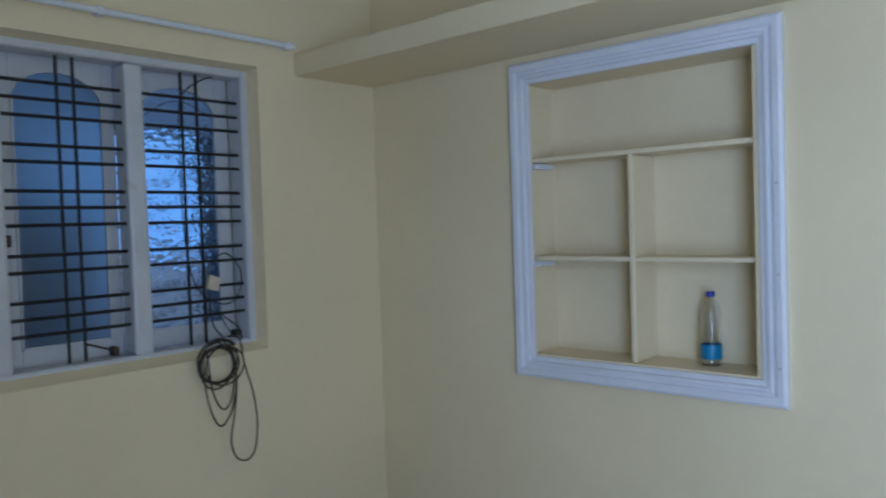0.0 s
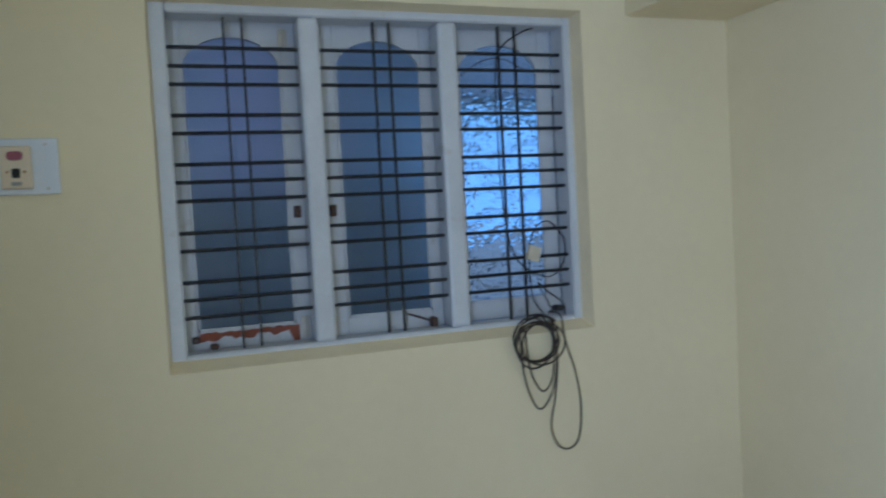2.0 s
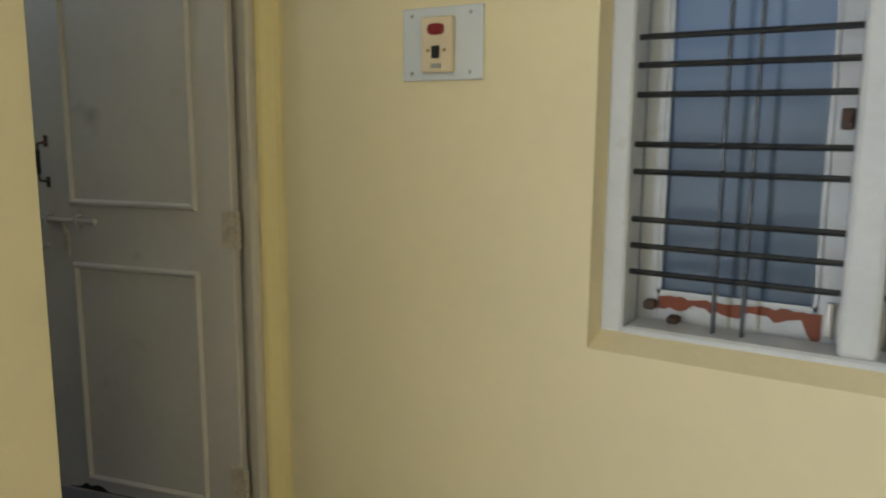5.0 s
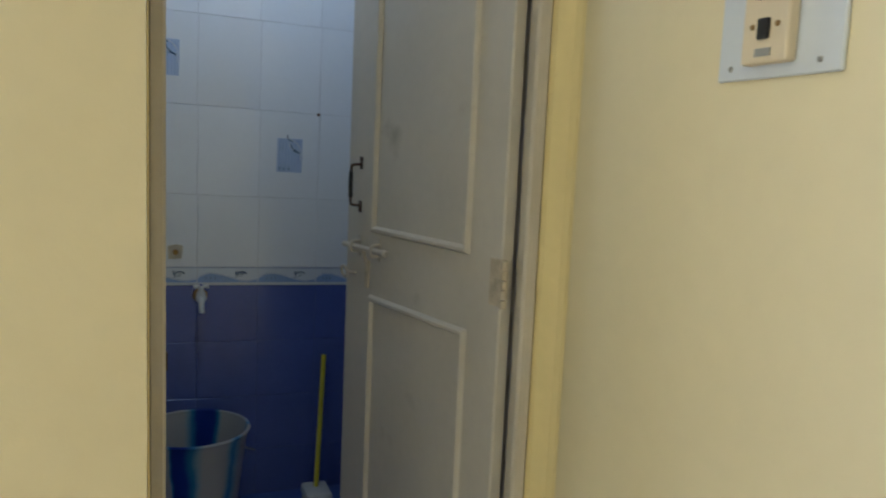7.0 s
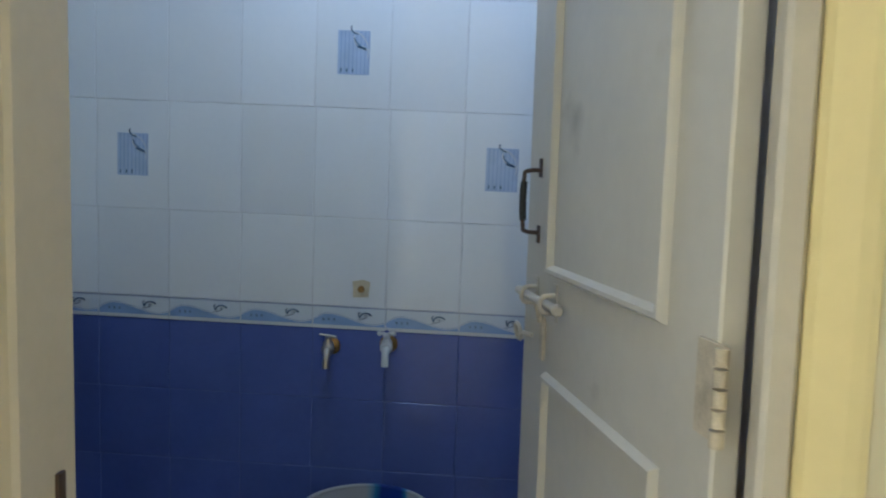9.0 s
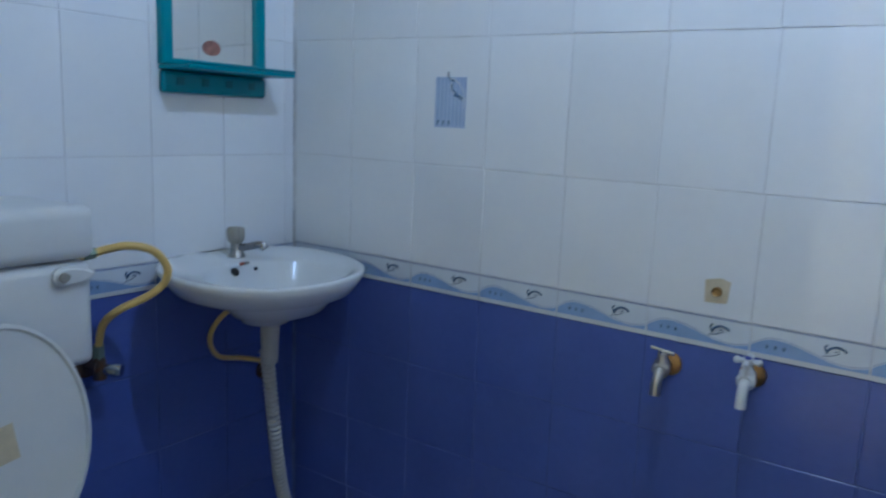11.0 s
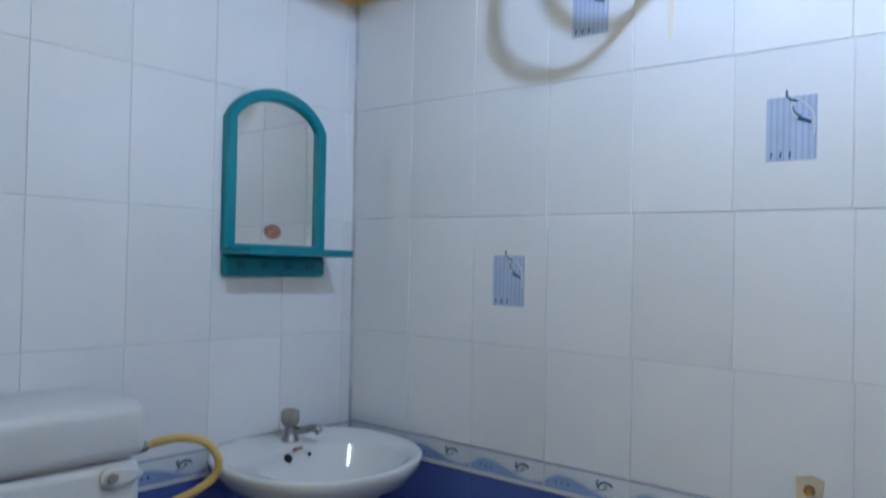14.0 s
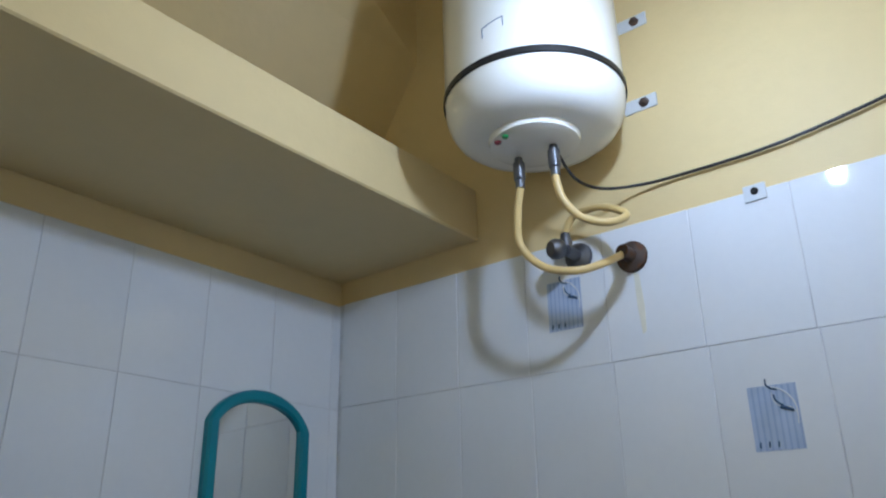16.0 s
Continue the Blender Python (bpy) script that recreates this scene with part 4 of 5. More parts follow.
RZ = 0.97
ICY = -1.583
rings = [basin_ring(0.822, 0.052, 0.055, BCY, tilt=0), basin_ring(0.84, 0.06, 0.07, BCY, tilt=0), basin_ring(0.862, 0.1, 0.11, tilt=0), basin_ring(0.884, 0.16, 0.15, tilt=0), basin_ring(0.915, 0.212, 0.19), basin_ring(0.945, 0.238, 0.21), basin_ring(RZ - 0.008, 0.246, 0.217), basin_ring(RZ - 0.001, 0.244, 0.215), basin_ring(RZ, 0.237, 0.208), basin_ring(RZ - 0.003, 0.228, 0.198), basin_ring(RZ - 0.007, 0.194, 0.138, ICY), basin_ring(RZ - 0.02, 0.185, 0.128, ICY), basin_ring(RZ - 0.06, 0.16, 0.11, ICY), basin_ring(RZ - 0.1, 0.12, 0.08, ICY), basin_ring(RZ - 0.118, 0.035, 0.03, ICY)]
part("bowl", loft(rings), M_PORCELAIN, basin, smooth=True, angle=75)
for x, y, r in ((-1.068, -1.701, 0.011), (-1.128, -1.697, 0.005)):
    part("overflow_hole", lathe([(r, 0), (r * 0.8, 0.003)], (x, y, RZ - 0.034), (0.1, 0.8, 0.5), 14), M_DARKHOLE, basin)
for x, m in ((-1.09, M_ORANGE), (-1.105, M_GREYP)):
    part("brand_mark", box(x - 0.006, x + 0.005, -1.7055, -1.7015, RZ - 0.021, RZ - 0.014), m, basin)
TAPX, TAPY = -1.118, -1.757
part("tap_body", joined(lathe([(0.022, 0), (0.02, 0.008), (0.014, 0.015), (0.013, 0.034)], (TAPX, TAPY, RZ - 0.01)), tube([(TAPX, TAPY, RZ + 0.011), (TAPX - 0.014, TAPY + 0.03, RZ + 0.017), (TAPX - 0.03, TAPY + 0.055, RZ + 0.023), (TAPX - 0.036, TAPY + 0.065, RZ + 0.012)], 0.0095, 10, 5)), M_DULLTAP, basin, "dull chrome pillar tap", smooth=True)
fl = []
for z, r in ((0.0, 0.012), (0.005, 0.017), (0.014, 0.021), (0.034, 0.021), (0.04, 0.016)):
    fl.append([(TAPX + (r + 0.0014 * math.cos(9 * t)) * math.cos(t), TAPY + (r + 0.0014 * math.cos(9 * t)) * math.sin(t), RZ + 0.024 + z) for t in [2 * math.pi * k / 54 for k in range(54)]])
part("tap_knob", loft(fl), M_GREYP, basin, "grey fluted tap knob", smooth=True)
part("waste_cup", lathe([(0.05, 0.035), (0.05, 0.018), (0.044, 0.01), (0.024, 0.006), (0.022, -0.04), (0.019, -0.1)], (BX - 0.02, -1.638, 0.815), (-0.1, -0.1, 1)), M_GREYHOSE, basin, smooth=True)
part("waste_pipe", tube([(-1.117, -1.648, 0.74), (-1.129, -1.65, 0.665), (-1.151, -1.65, 0.478), (-1.178, -1.662, 0.37), (-1.209, -1.68, 0.283), (-1.206, -1.70, 0.2), (-1.185, -1.728, 0.13), (-1.17, -1.742, 0.105)], 0.0155, 12, 6, 0.0028, 0.013), M_GREYHOSE, basin, "corrugated grey waste hose", smooth=True, angle=80)
part("supply_hose", tube([(-1.06, -1.68, 0.862), (-1.042, -1.72, 0.828), (-1.027, -1.74, 0.789), (-1.04, -1.76, 0.748), (-1.091, -1.79, 0.702), (-1.17, -1.80, 0.678), (-1.238, -1.81, 0.653), (-1.262, -1.815, 0.63)], 0.0065, 10, 8), M_YHOSE, basin, smooth=True)
part("supply_valve", lathe([(0.026, 0), (0.024, 0.01), (0.01, 0.014), (0.01, 0.03)], (-1.265, YS + 0.009, 0.618), (0, 1, 0), 14), M_RUST, basin, smooth=True)
part("hose_cuff", tube([(-1.207, -1.70, 0.2), (-1.19, -1.722, 0.145), (-1.172, -1.74, 0.116)], 0.0215, 14, 5), M_GREYHOSE, basin, "smooth grey end cuff of the waste hose", smooth=True)

drain = thing("floor_drain", "broken-edged floor drain hole around the waste pipe", "drain")
rng = random.Random(3)
DX, DY = -1.18, -1.735
part("mortar", prism([(DX + (0.062 + rng.uniform(-0.01, 0.014)) * math.cos(2 * math.pi * k / 18), DY + (0.06 + rng.uniform(-0.01, 0.014)) * math.sin(2 * math.pi * k / 18), ZB - 0.004) for k in range(18)], (0, 0, 0.007)), M_PLASTIC, drain, "pale broken mortar edge")
part("hole", prism([(DX + 0.042 * math.cos(2 * math.pi * k / 18), DY + 0.042 * math.sin(2 * math.pi * k / 18), ZB) for k in range(18)], (0, 0, 0.0045)), M_DARKHOLE, drain)
part("cowl", lathe([(0.022, 0), (0.021, 0.012), (0.016, 0.018)], (DX + 0.012, DY + 0.01, ZB + 0.0045), (0.2, 0.1, 1), 14), M_DARKSTEEL, drain, smooth=True)


def wall_tap(name, label, y, z, white):
    t = thing(name, label, "tap", "bathroom wall taps")
    at = (XT + 0.009, y, z)
    t.matrix_basis = Matrix.Translation(at) @ Matrix.Scale(0.74, 4)
    x = y = z = 0.0
    part("flange", lathe([(0.034, 0), (0.032, 0.006), (0.018, 0.012), (0.011, 0.014), (0.011, 0.03)], (x, y, z), (1, 0, 0), 20), M_BRASS, t, "tarnished brass wall flange", smooth=True)
    mat = M_PLASTIC if white else M_METAL
    part("body", joined(lathe([(0.013, 0), (0.016, 0.02), (0.022, 0.03), (0.024, 0.045), (0.016, 0.053)], (x + 0.03, y, z), (1, 0, 0), 16), tube([(x + 0.062, y, z), (x + 0.085, y, z - 0.006), (x + 0.1, y, z - 0.03), (x + 0.104, y, z - 0.062)], 0.0135, 12, 6)), mat, t, smooth=True)
    part("bonnet", lathe([(0.021, 0), (0.02, 0.012), (0.014, 0.02), (0.012, 0.036)], (x + 0.06, y, z + 0.01), (0.25, 0, 1), 14), mat, t, smooth=True)
    c = Vector((x + 0.07, y, z + 0.052))
    if white:
        bm = joined(*[lathe([(0.007, 0), (0.0065, 0.018), (0.0095, 0.028), (0.006, 0.034)], c, d, 10) for d in ((0, 1, 0.0), (0, -1, 0.0), (1, 0, -0.2), (-1, 0, 0.2))], lathe([(0.013, -0.006), (0.013, 0.008)], c, (0.2, 0, 1), 14))
        part("cross_handle", bm, mat, t, smooth=True)
        part("handle_badge", lathe([(0.009, 0.008), (0.008, 0.0105)], c, (0.2, 0, 1), 12), M_BLUEPLASTIC, t, "round blue handle badge")
    else:
        part("bar_handle", joined(rod(c + Vector((0, -0.032, 0.004)), c + Vector((0, 0.032, -0.004)), 0.0055, 10), rod(c + Vector((0, 0, -0.02)), c, 0.006, 8)), M_CHROME, t, smooth=True)


wall_tap("wall_tap", "small dull chrome bib tap with bar handle", -0.742, 0.838, False)
wall_tap("wall_tap", "white plastic bib tap with cross handle and blue badge", -0.582, 0.85, True)

hole = thing("wall_hole", "chipped square hole with pipe stub in the white tiles", "hole")
part("patch", prism([(XT + 0.008, -0.662 + a, 1.0 + b) for a, b in ((-0.022, -0.024), (0.02, -0.022), (0.024, 0.02), (0.004, 0.026), (-0.024, 0.02))], (0.002, 0, 0)), M_STICKER, hole, "yellowed chipped mortar")
part("stub", lathe([(0.01, 0), (0.009, 0.006), (0.005, 0.004)], (XT + 0.01, -0.662, 0.999), (1, 0, 0), 10), M_BRASS, hole)

bucket = thing("bucket", "white plastic bucket with blue marbled streaks, standing empty", "bucket")
BKX, BKY, BKZ = -1.192, -0.612, 0.445
H = BKZ - ZB


def bucket_r(z):
    return 0.13 + 0.042 * z / H


NB = 48


def bucket_wall(k0, k1, r_off, mat, name, label=""):
    """A stretch of the bucket's double skin between two angular steps."""
    zs = [0.004, 0.08, 0.16, 0.24, H - 0.045, H - 0.04, H]
    bm = bmesh.new()
    for skin in (0, 1):
        grid = []
        for z in zs:
            r = bucket_r(z) + (r_off if skin == 0 else -0.0025 - r_off)
            grid.append([bm.verts.new((BKX + r * math.cos(2 * math.pi * k / NB), BKY + r * math.sin(2 * math.pi * k / NB), ZB + z)) for k in range(k0, k1 + 1)])
        for a, b in zip(grid, grid[1:]):
            for j in range(len(a) - 1):
                bm.faces.new((a[j], a[j + 1], b[j + 1], b[j]))
    part(name, bm, mat, bucket, label, smooth=True)


bucket_wall(0, NB, 0.0, M_BUCKET, "body")
part("base", lathe([(0.13, 0.0), (0.13, 0.006)], (BKX, BKY, ZB + 0.001), n=40), M_PLASTIC, bucket)
rim = loft([[(BKX + (bucket_r(H) + 0.002 + 0.006 * math.cos(2 * math.pi * j / 8)) * math.cos(2 * math.pi * k / NB), BKY + (bucket_r(H) + 0.002 + 0.006 * math.cos(2 * math.pi * j / 8)) * math.sin(2 * math.pi * k / NB), BKZ + 0.006 * math.sin(2 * math.pi * j / 8)) for j in range(8)] for k in range(NB)], closed_path=True)
part("rim", rim, M_BUCKET, bucket, smooth=True)
part("bail", tube([(BKX + 0.192 * math.cos(radians(45 + 18 * k)), BKY + 0.192 * math.sin(radians(45 + 18 * k)), BKZ - 0.02 - 0.1 * math.sin(math.pi * k / 10)) for k in range(11)], 0.0025, 6, 4), M_METAL, bucket, "thin wire handle", smooth=True)

broom = thing("toilet_brush", "floor brush with a yellow-green stick leaning on the tiles", "brush")
part("stick", rod((-1.19, -0.205, 0.19), (XT + 0.02, -0.15, 0.62), 0.009, 10), M_YGREEN, broom, smooth=True)
part("head", box(-1.24, -1.12, -0.25, -0.16, ZB + 0.05, ZB + 0.09, 0.012, 2), M_PLASTIC, broom, smooth=True)
part("bristles", box(-1.235, -1.125, -0.245, -0.165, ZB + 0.001, ZB + 0.05, 0.004), M_BRISTLE, broom)

# ---- bathroom: mirror ----
mirror = thing("wall_mirror", "teal plastic arched mirror with a small shelf", "mirror")
MX0, MX1, MZ0, MZ1, MY = -1.262, -0.957, 1.40, 1.812, YS + 0.009


def arch_outline(inset, z0):
    a, b = MX0 + inset, MX1 - inset
    c, w = (a + b) / 2, (b - a) / 2
    spring = 1.725
    pts = [(a, z0), (b, z0)]
    for k in range(17):
        t = math.radians(20) + (math.pi - math.radians(40)) * k / 16
        x = math.cos(t) / math.cos(math.radians(20))
        z = (math.sin(t) - math.sin(math.radians(20))) / (1 - math.sin(math.radians(20)))
        pts.append((c + w * x, spring + (MZ1 - inset - spring) * z))
    return pts


fo, fi = arch_outline(0.0, 1.415), arch_outline(0.03, 1.43)
bm = bmesh.new()
ro = [[bm.verts.new((x, MY + d, z)) for x, z in pts] for pts, d in ((fo, 0.0), (fo, 0.016), (arch_outline(0.006, 1.418), 0.022), (arch_outline(0.024, 1.427), 0.022), (fi, 0.016), (fi, 0.006))]
n = len(fo)
for a, b in zip(ro, ro[1:]):
    for j in range(n):
        bm.faces.new((a[j], a[(j + 1) % n], b[(j + 1) % n], b[j]))
part("frame", bm, M_TEAL, mirror, smooth=True, angle=30)
part("mirror_glass", prism([(x, MY + 0.004, z) for x, z in fi], (0, 0.004, 0)), M_MIRROR, mirror, "silvered mirror glass")
part("shelf", box(MX0 - 0.012, MX1 + 0.0, MY, MY + 0.115, 1.403, 1.414, 0.004, 2), M_TEAL, mirror)
part("shelf_edge", box(MX0 - 0.012, MX1, MY + 0.108, MY + 0.116, 1.414, 1.42, 0.002), M_TEAL, mirror)
part("apron", box(MX0, MX1, MY, MY + 0.02, 1.352, 1.402, 0.008, 2), M_TEAL, mirror)
# flat squares in darker teal: the shade of the peg holes is in the colour
for k in range(4):
    x = MX0 + 0.05 + 0.07 * k
    part("peg_hole_shade", box(x - 0.01, x + 0.01, MY + 0.0195, MY + 0.0215, 1.37, 1.388), M_TEALDARK, mirror)
part("sticker", prism([(-1.1 + 0.026 * math.cos(radians(18 * k)), MY + 0.0082, 1.462 + 0.018 * math.sin(radians(18 * k))) for k in range(20)], (0, 0.0008, 0)), M_MIRRORMARK, mirror, "oval red-brown sticker")

# ---- bathroom: water heater ----
heater = thing("water_heater", "white enamelled vertical water heater with black band", "water heater")
HX, HY, HR = -1.165, -1.018, 0.195
part("tank", lathe([(HR, 0.0), (HR, 0.5), (HR * 0.9, 0.54), (HR * 0.5, 0.56)], (HX, HY, 2.342), n=48), M_ENAMEL, heater, smooth=True)
part("band", lathe([(HR + 0.002, 0), (HR + 0.004, 0.002), (HR + 0.004, 0.016), (HR + 0.002, 0.018)], (HX, HY, 2.326), n=48, cap=False), M_BLACK, heater, "black rubber band", smooth=True)
part("bottom_cap", lathe([(0.09, 0.0), (0.13, 0.003), (0.155, 0.011), (0.174, 0.025), (0.187, 0.046), (0.1935, 0.07), (HR, 0.092)], (HX, HY, 2.235), n=48), M_ENAMEL, heater, smooth=True, angle=70)
part("control_disc", lathe([(0.0, -0.02), (0.075, -0.02), (0.095, -0.012), (0.1, 0.006)], (HX + 0.012, HY, 2.236), n=36), M_ENAMEL, heater, smooth=True)
for x, y, m in ((0.085, -0.045, M_SWRED), (0.095, -0.02, M_GREENLED)):
    part("pilot_lamp", lathe([(0.008, 0), (0.006, -0.004)], (HX + x, HY + y, 2.218), n=12), m, heater)
mark = [(HX + (HR + 0.0005) * math.cos(a), HY + (HR + 0.0005) * math.sin(a), z) for a, z in ((0.02, 2.392), (0.02, 2.415), (0.1, 2.42), (0.18, 2.424), (0.26, 2.428), (0.26, 2.405))]
part("rating_mark", joined(*[tube([p, q], 0.0009, 6, 2) for p, q in zip(mark, mark[1:])]), M_MOTIF, heater, "faded printed mark")
for y, z in ((-0.855, 2.375), (-0.852, 2.6), (-1.19, 2.375), (-1.19, 2.6)):
    part("bracket_ear", box(XT + 0.001, XT + 0.005, y - 0.05, y + 0.03, z - 0.017, z + 0.017, 0.001), M_PLASTIC, heater)
    part("bracket_bolt", lathe([(0.013, 0), (0.011, 0.006), (0.005, 0.012)], (XT + 0.005, y, z), (1, 0, 0), 6), M_RUST, heater)
for y in (-1.068, -0.981):
    part("outlet", lathe([(0.009, 0.0), (0.009, -0.035), (0.013, -0.036), (0.013, -0.075), (0.01, -0.078), (0.01, -0.095)], (-1.165, y, 2.24), n=12), M_DARKSTEEL, heater, smooth=True)

hh = thing("heater_hose", "tan-yellow plastic heater hose looping to the wall valve", "hose", "heater hoses")
part("hose", tube([(-1.165, -1.068, 2.146), (-1.176, -1.086, 2.091), (-1.19, -1.092, 2.026), (-1.205, -1.049, 1.972), (-1.228, -0.985, 1.954), (-1.275, -0.942, 1.975), (-1.335, -0.932, 2.007)], 0.0085, 10, 8), M_CREAMHOSE, hh, smooth=True)
part("flange", lathe([(0.036, 0), (0.034, 0.008), (0.016, 0.014), (0.014, 0.05)], (XT + 0.009, -0.928, 2.012), (1, 0, 0), 20), M_RUST, hh, "dark rusty wall flange", smooth=True)
hh = thing("heater_hose", "tan-yellow plastic heater hose coiled to the stop valve", "hose", "heater hoses")
part("hose", tube([(-1.165, -0.982, 2.146), (-1.17, -0.973, 2.093), (-1.185, -0.943, 2.047), (-1.21, -0.895, 2.029), (-1.245, -0.873, 2.049), (-1.275, -0.912, 2.087), (-1.3, -0.965, 2.115), (-1.325, -1.033, 2.123), (-1.332, -1.061, 2.091)], 0.0085, 10, 8), M_CREAMHOSE, hh, smooth=True)
part("stop_valve", joined(lathe([(0.034, 0), (0.032, 0.008), (0.014, 0.014), (0.013, 0.06)], (XT + 0.009, -1.055, 2.045), (1, 0, 0), 18), lathe([(0.013, 0), (0.014, 0.03), (0.01, 0.05)], (-1.33, -1.06, 2.04)), lathe([(0.01, 0), (0.022, 0.012), (0.024, 0.03), (0.018, 0.04)], (-1.325, -1.06, 2.05), (0.9, -0.5, -0.1), 12)), M_DARKSTEEL, hh, "dark grey metal stop valve", smooth=True)

cord = thing("heater_cable", "black electric cable running from the heater along the wall", "cable")
part("cord", tube([(-1.2, -0.99, 2.215), (-1.25, -0.98, 2.17), (-1.31, -0.95, 2.16), (-1.36, -0.88, 2.165), (XT + 0.012, -0.78, 2.165), (XT + 0.012, -0.6, 2.165), (XT + 0.012, -0.4, 2.19), (XT + 0.012, -0.2, 2.23), (XT + 0.012, -0.02, 2.28)], 0.0036, 8, 8), M_BLACK, cord, smooth=True)
for y in (-0.655,):
    stub = thing("wall_stub", "small capped pipe stub with white mortar patch", "pipe stub")
    part("patch", box(XT + 0.009, XT + 0.012, y - 0.022, y + 0.022, 2.06, 2.095, 0.001), M_PLASTIC, stub)
    part("cap", lathe([(0.008, 0), (0.006, 0.006)], (XT + 0.012, y, 2.08), (1, 0, 0), 10), M_DARKHOLE, stub)

drip = thing("paint_drip", "pale yellow paint drip running down the white tiles", "stain")
part("run", prism([(XT + 0.0082, -0.93, 1.975), (XT + 0.0082, -0.918, 1.972), (XT + 0.0082, -0.914, 1.9), (XT + 0.0082, -0.917, 1.845), (XT + 0.0082, -0.925, 1.84), (XT + 0.0082, -0.93, 1.9)], (0.0005, 0, 0)), M_DRIP, drip)
nail = thing("wall_nail", "small dark nail in a tile joint", "nail")
part("shank", lathe([(0.003, 0), (0.003, 0.02), (0.006, 0.021), (0.005, 0.024)], (XT + 0.006, -0.192, 1.482), (1, 0, 0), 8), M_RUST, nail)

lamp = thing("pendant_bulb", "white bulb hanging from the ceiling on a black cord", "lamp")
lx, ly, lz = LAMP
part("ceiling_rose", lathe([(0.04, 0), (0.036, -0.02), (0.012, -0.03)], (lx, ly, ZC), n=16), M_PLASTIC, lamp, smooth=True)
part("cord", rod((lx, ly, lz + 0.08), (lx, ly, ZC - 0.025), 0.003, 8), M_BLACK, lamp, smooth=True)
part("holder", lathe([(0.01, 0.06), (0.02, 0.05), (0.02, 0.0)], (lx, ly, lz + 0.03), n=16), M_BLACK, lamp, smooth=True)
part("bulb", lathe([(0.012, 0.0), (0.015, -0.01), (0.02, -0.032), (0.018, -0.048), (0.008, -0.058)], (lx, ly, lz + 0.03), n=16), M_BULB, lamp, smooth=True)

# ---- tiles last ----
JY = [-1.817 + 0.204 * k for k in range(10)]
JX = [XT + 0.008 - 0.172 + 0.204 * k for k in range(9)]
WROWS = (0.960, 1.206, 1.503, 1.799, 2.096)
BROWS = (ZB + 0.001, 0.298, 0.497, 0.698, 0.897)
tile_mesh = {}


def tile_data(w, h, mat):
    key = (round(w, 4), round(h, 4), mat.name)
    if key not in tile_mesh:
        g = 0.0008
        tile_mesh[key] = finish(add_box(bmesh.new(), -w / 2 + g, w / 2 - g, -0.008, 0, -h / 2 + g, h / 2 - g, 0.0012), "tile", mat)
    return tile_mesh[key]


jit = random.Random(11)


def tile(parent, at, turn, w, h, mat, drop=0.0):
    o = new("tile", tile_data(w, h, mat))
    o.parent = parent
    o.matrix_basis = Matrix.Translation(at) @ pose(0, 0, 0, jit.uniform(-0.12, 0.12), drop, turn + jit.uniform(-0.12, 0.12))
    return o


def border_pattern():
    """Wave, leaf curl and dots of one border tile, in its own plane (x along, z up, facing -y)."""
    bm = bmesh.new()
    n = 24
    def crest(u):
        g = 0.35 + 0.65 * math.sin(math.pi / 2 * u / 0.2) if u < 0.2 else 0.5 + 0.5 * math.cos(math.pi * min(1, (u - 0.2) / 0.66))
        return -0.018 + 0.027 * g + 0.006 * max(0, u - 0.86) / 0.14

    top = [(-0.1 + 0.2 * k / n, crest(k / n)) for k in range(n + 1)]
    va = [bm.verts.new((x, -0.0086, z)) for x, z in top]
    vb = [bm.verts.new((x, -0.0086, -0.022)) for x, z in top]
    for k in range(n):
        bm.faces.new((va[k], va[k + 1], vb[k + 1], vb[k]))
    wave = finish(bm, "wave", M_WAVE)
    bm = bmesh.new()
    va = [bm.verts.new((x, -0.0089, z + 0.0035)) for x, z in top]
    vb = [bm.verts.new((x, -0.0089, z + 0.0022)) for x, z in top]
    for k in range(n):
        bm.faces.new((va[k], va[k + 1], vb[k + 1], vb[k]))
    line = finish(bm, "wave_line", M_LINE)
    curl = tube([(0.03, -0.0086, 0.002), (0.034, -0.0086, 0.011), (0.046, -0.0086, 0.016), (0.058, -0.0086, 0.013), (0.062, -0.0086, 0.009)], 0.0022, 6, 5)
    curl = joined(curl, tube([(0.031, -0.0086, 0.002), (0.026, -0.0086, 0.012), (0.03, -0.0086, 0.018)], 0.0018, 6, 5), tube([(0.024, -0.0086, -0.004), (0.038, -0.0086, -0.001), (0.05, -0.0086, 0.005), (0.048, -0.0086, 0.009), (0.043, -0.0086, 0.006)], 0.0009, 6, 5), *[tube([(-0.072 + 0.015 * k, -0.0086, -0.003), (-0.071 + 0.015 * k, -0.0086, -0.009)], 0.002, 6, 3) for k in range(3)])
    curl = finish(curl, "curl", M_MOTIF)
    edge = finish(boxes((-0.101, 0.101, -0.0098, -0.007, -0.031, -0.0215)), "white_line", M_PLASTIC)
    upper = finish(boxes((-0.101, 0.101, -0.0086, -0.008, 0.0285, 0.0312)), "upper_line", M_LINE)
    return (("wave", wave), ("wave_line", line), ("leaf_curl", curl), ("white_line", edge), ("upper_line", upper))


PATTERN = border_pattern()


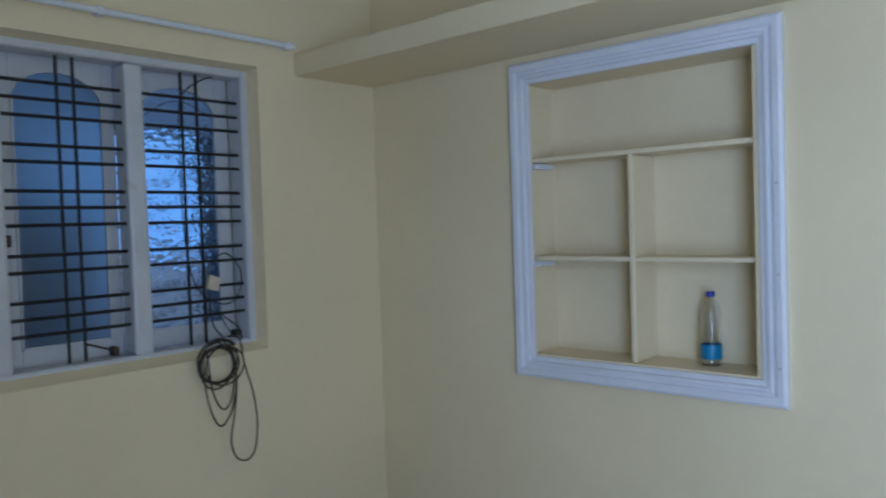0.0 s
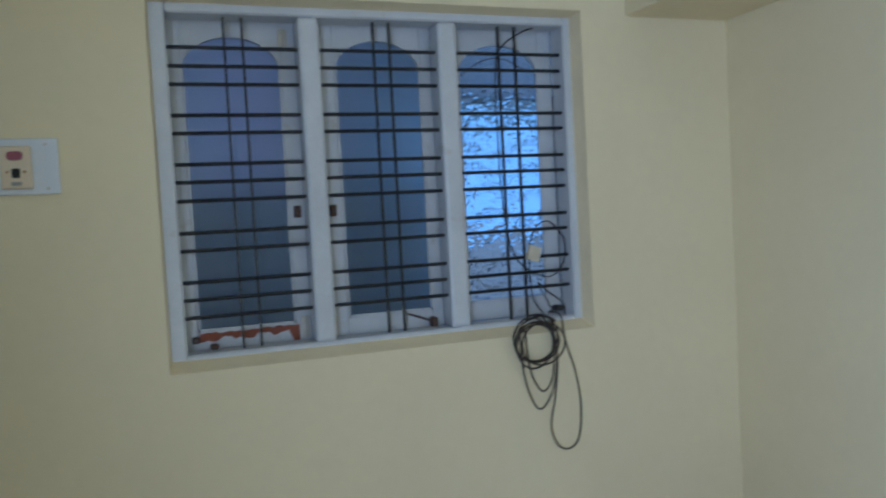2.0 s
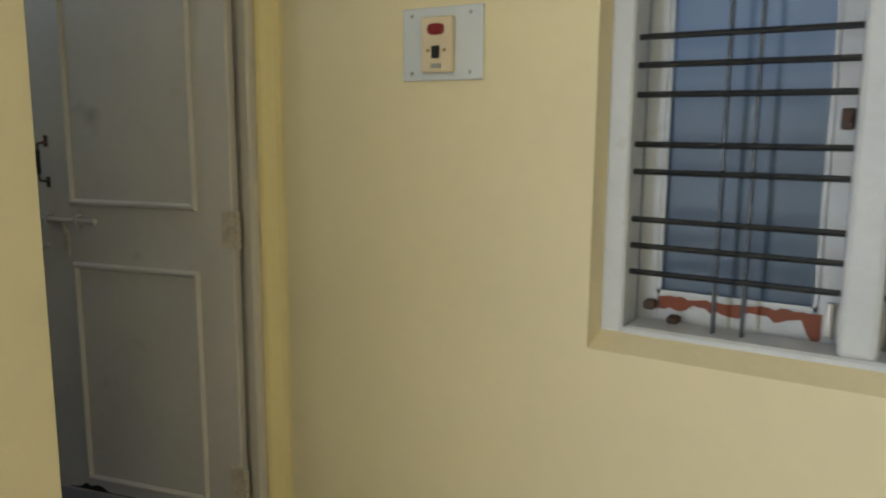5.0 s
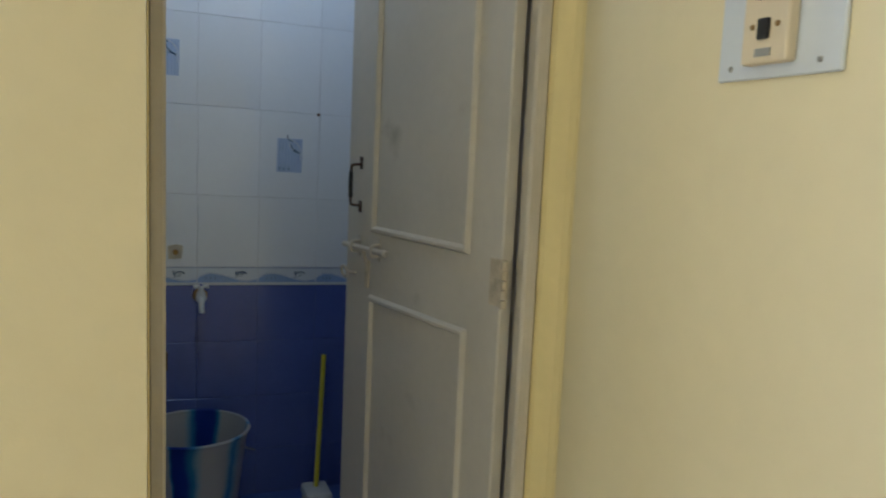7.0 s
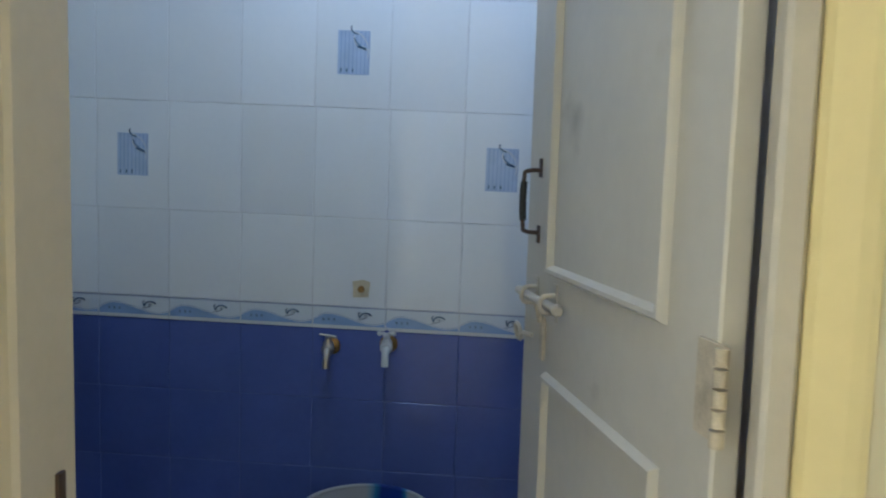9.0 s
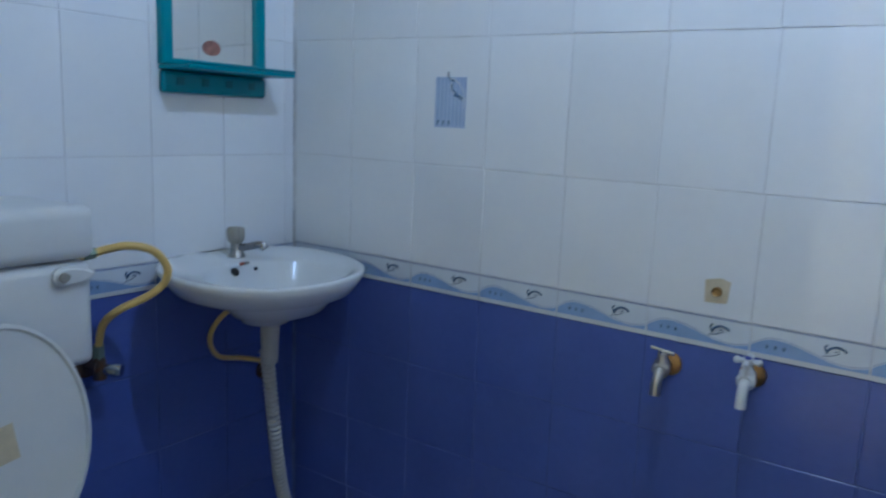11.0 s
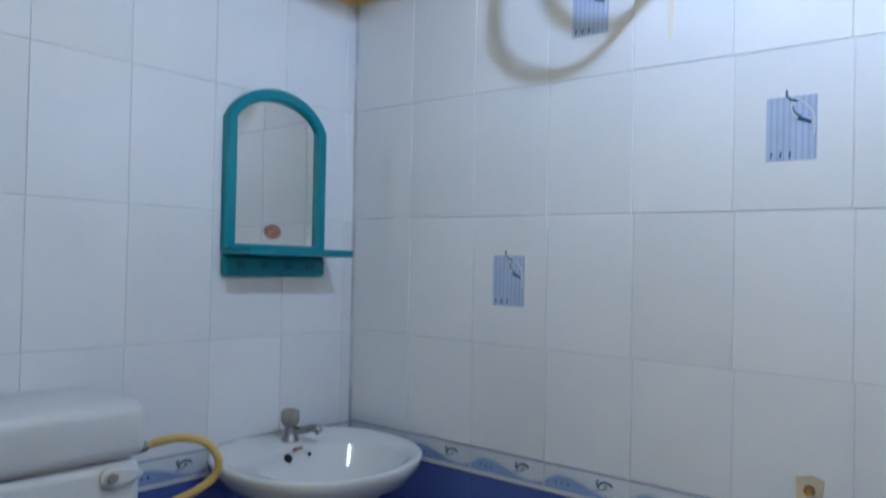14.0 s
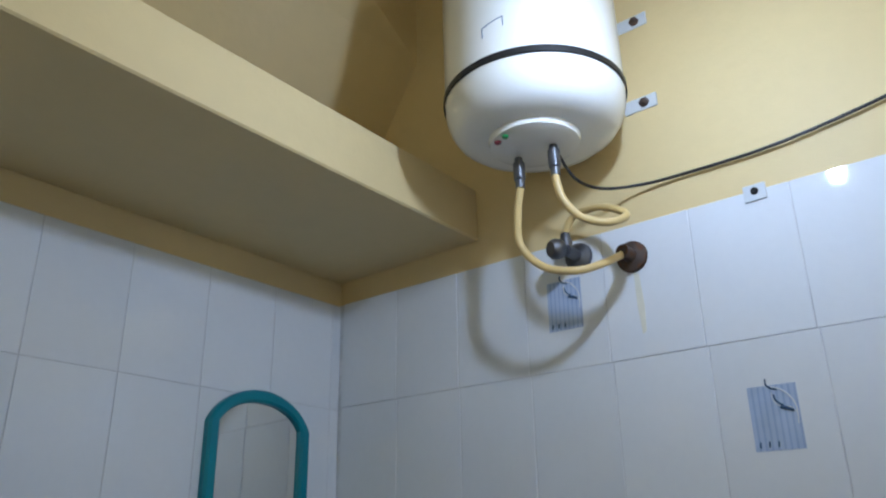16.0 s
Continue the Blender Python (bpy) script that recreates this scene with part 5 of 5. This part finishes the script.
def picture_pattern():
    bm = bmesh.new()
    out = []
    a = boxes(*[(-0.043 + 0.0108 * k, -0.043 + 0.0108 * k + 0.0064, -0.0086, -0.0082, -0.058, 0.058) for k in range(8)])
    b = boxes(*[(-0.0366 + 0.0108 * k, -0.0366 + 0.0108 * k + 0.0044, -0.0086, -0.0082, -0.058, 0.058) for k in range(8)])
    c = joined(tube([(-0.008, -0.0088, 0.07), (-0.008, -0.0088, 0.06), (-0.001, -0.0088, 0.053), (0.01, -0.0088, 0.049)], 0.0019, 6, 6), tube([(0.003, -0.0088, 0.04), (0.005, -0.0088, 0.03), (0.014, -0.0088, 0.022), (0.018, -0.0088, 0.021)], 0.0015, 6, 6), tube([(0.012, -0.0088, 0.017), (0.024, -0.0088, 0.014), (0.034, -0.0088, 0.009)], 0.0032, 6, 4), *[tube([(-0.034 + 0.016 * k, -0.0088, -0.052), (-0.033 + 0.016 * k, -0.0088, -0.042)], 0.0018, 6, 3) for k in range(3)])
    v = joined(tube([(-0.001, -0.0089, 0.055), (0.016, -0.0089, 0.049), (0.031, -0.0089, 0.034), (0.039, -0.0089, 0.014), (0.038, -0.0089, -0.014)], 0.0013, 6, 6), tube([(0.0, -0.0089, 0.045), (0.001, -0.0089, 0.031), (0.01, -0.0089, 0.02), (0.03, -0.0089, 0.015), (0.038, -0.0089, 0.006)], 0.0011, 6, 6))
    bm.free()
    return (("vine", finish(v, "vine", M_PLASTIC)), ("stripe", finish(a, "stripe", M_PICBLUE)), ("stripe", finish(b, "stripe", M_PICBLUE2)), ("flower", finish(c, "flower", M_MOTIF)))


PICTURE = picture_pattern()


def dress(parent, pattern, sx=1.0):
    for nm, me in pattern:
        o = new(nm, me)
        o.parent = parent
        o.scale = (sx, 1, 1)


def tiled_wall(parent, joints, place, turn, pictures=(), lo=None, hi=None, detail=True, drop=0.0):
    """Tiles a wall between joints; place(u, z) gives the world point on the wall for a run u."""
    js = [j for j in joints if lo < j < hi]
    js = [lo] + js + [hi]
    for a, b in zip(js, js[1:]):
        if b - a < 0.012:
            continue
        w, u = b - a, (a + b) / 2
        for z0, z1 in zip(WROWS, WROWS[1:]):
            t = tile(parent, place(u, (z0 + z1) / 2), turn, w, z1 - z0, M_WHITETILE, drop)
            for pu, pz in pictures:
                if a < pu < b and z0 < pz < z1:
                    dress(t, PICTURE)
        for z0, z1 in zip(BROWS, BROWS[1:]):
            tile(parent, place(u, (z0 + z1) / 2), turn, w, z1 - z0, M_BLUETILE, drop)
        t = tile(parent, place(u, 0.9285), turn, w, 0.0615, M_BORDER, drop)
        if detail:
            dress(t, PATTERN, w / 0.204)


DROP = 0.015
for z0, z1, m in ((0.897, 2.093, M_GROUT), (ZB - 0.03, 0.897, M_BLUEGROUT)):
    g = part("grout", box(XT - 0.002, XT + 0.0062, YS - 0.04, 0.04, z0, z1), m, wall_tap_ob)
    g.matrix_basis = Matrix.Translation((0, -1.45, 0)) @ pose(0, 0, 0, -math.degrees(DROP), 0, 0) @ Matrix.Translation((0, 1.45, 0))
part("grout", box(XT + 0.0062, XB, YS - 0.002, YS + 0.0062, 0.897, 2.094), M_GROUT, wall_sink)
part("grout", box(XT + 0.0062, XB, YS - 0.002, YS + 0.0062, ZB, 0.897), M_BLUEGROUT, wall_sink)
part("grout", box(XT + 0.0062, XB, -0.0062, 0.002, ZB, 2.094), M_GROUT, wall_bn)
tiled_wall(wall_tap_ob, JY, lambda u, z: (XT, u, z - DROP * (u + 1.45)), 90, ((-0.289, 1.35), (-0.697, 1.65), (-1.309, 1.35), (-1.105, 1.95)), YS + 0.008, -0.008, drop=math.degrees(DROP))
tiled_wall(wall_sink, JX, lambda u, z: (u, YS, z), 180, (), XT + 0.008, XB)
tiled_wall(wall_bn, JX, lambda u, z: (u, 0, z), 0, (), XT + 0.008, XB, False)
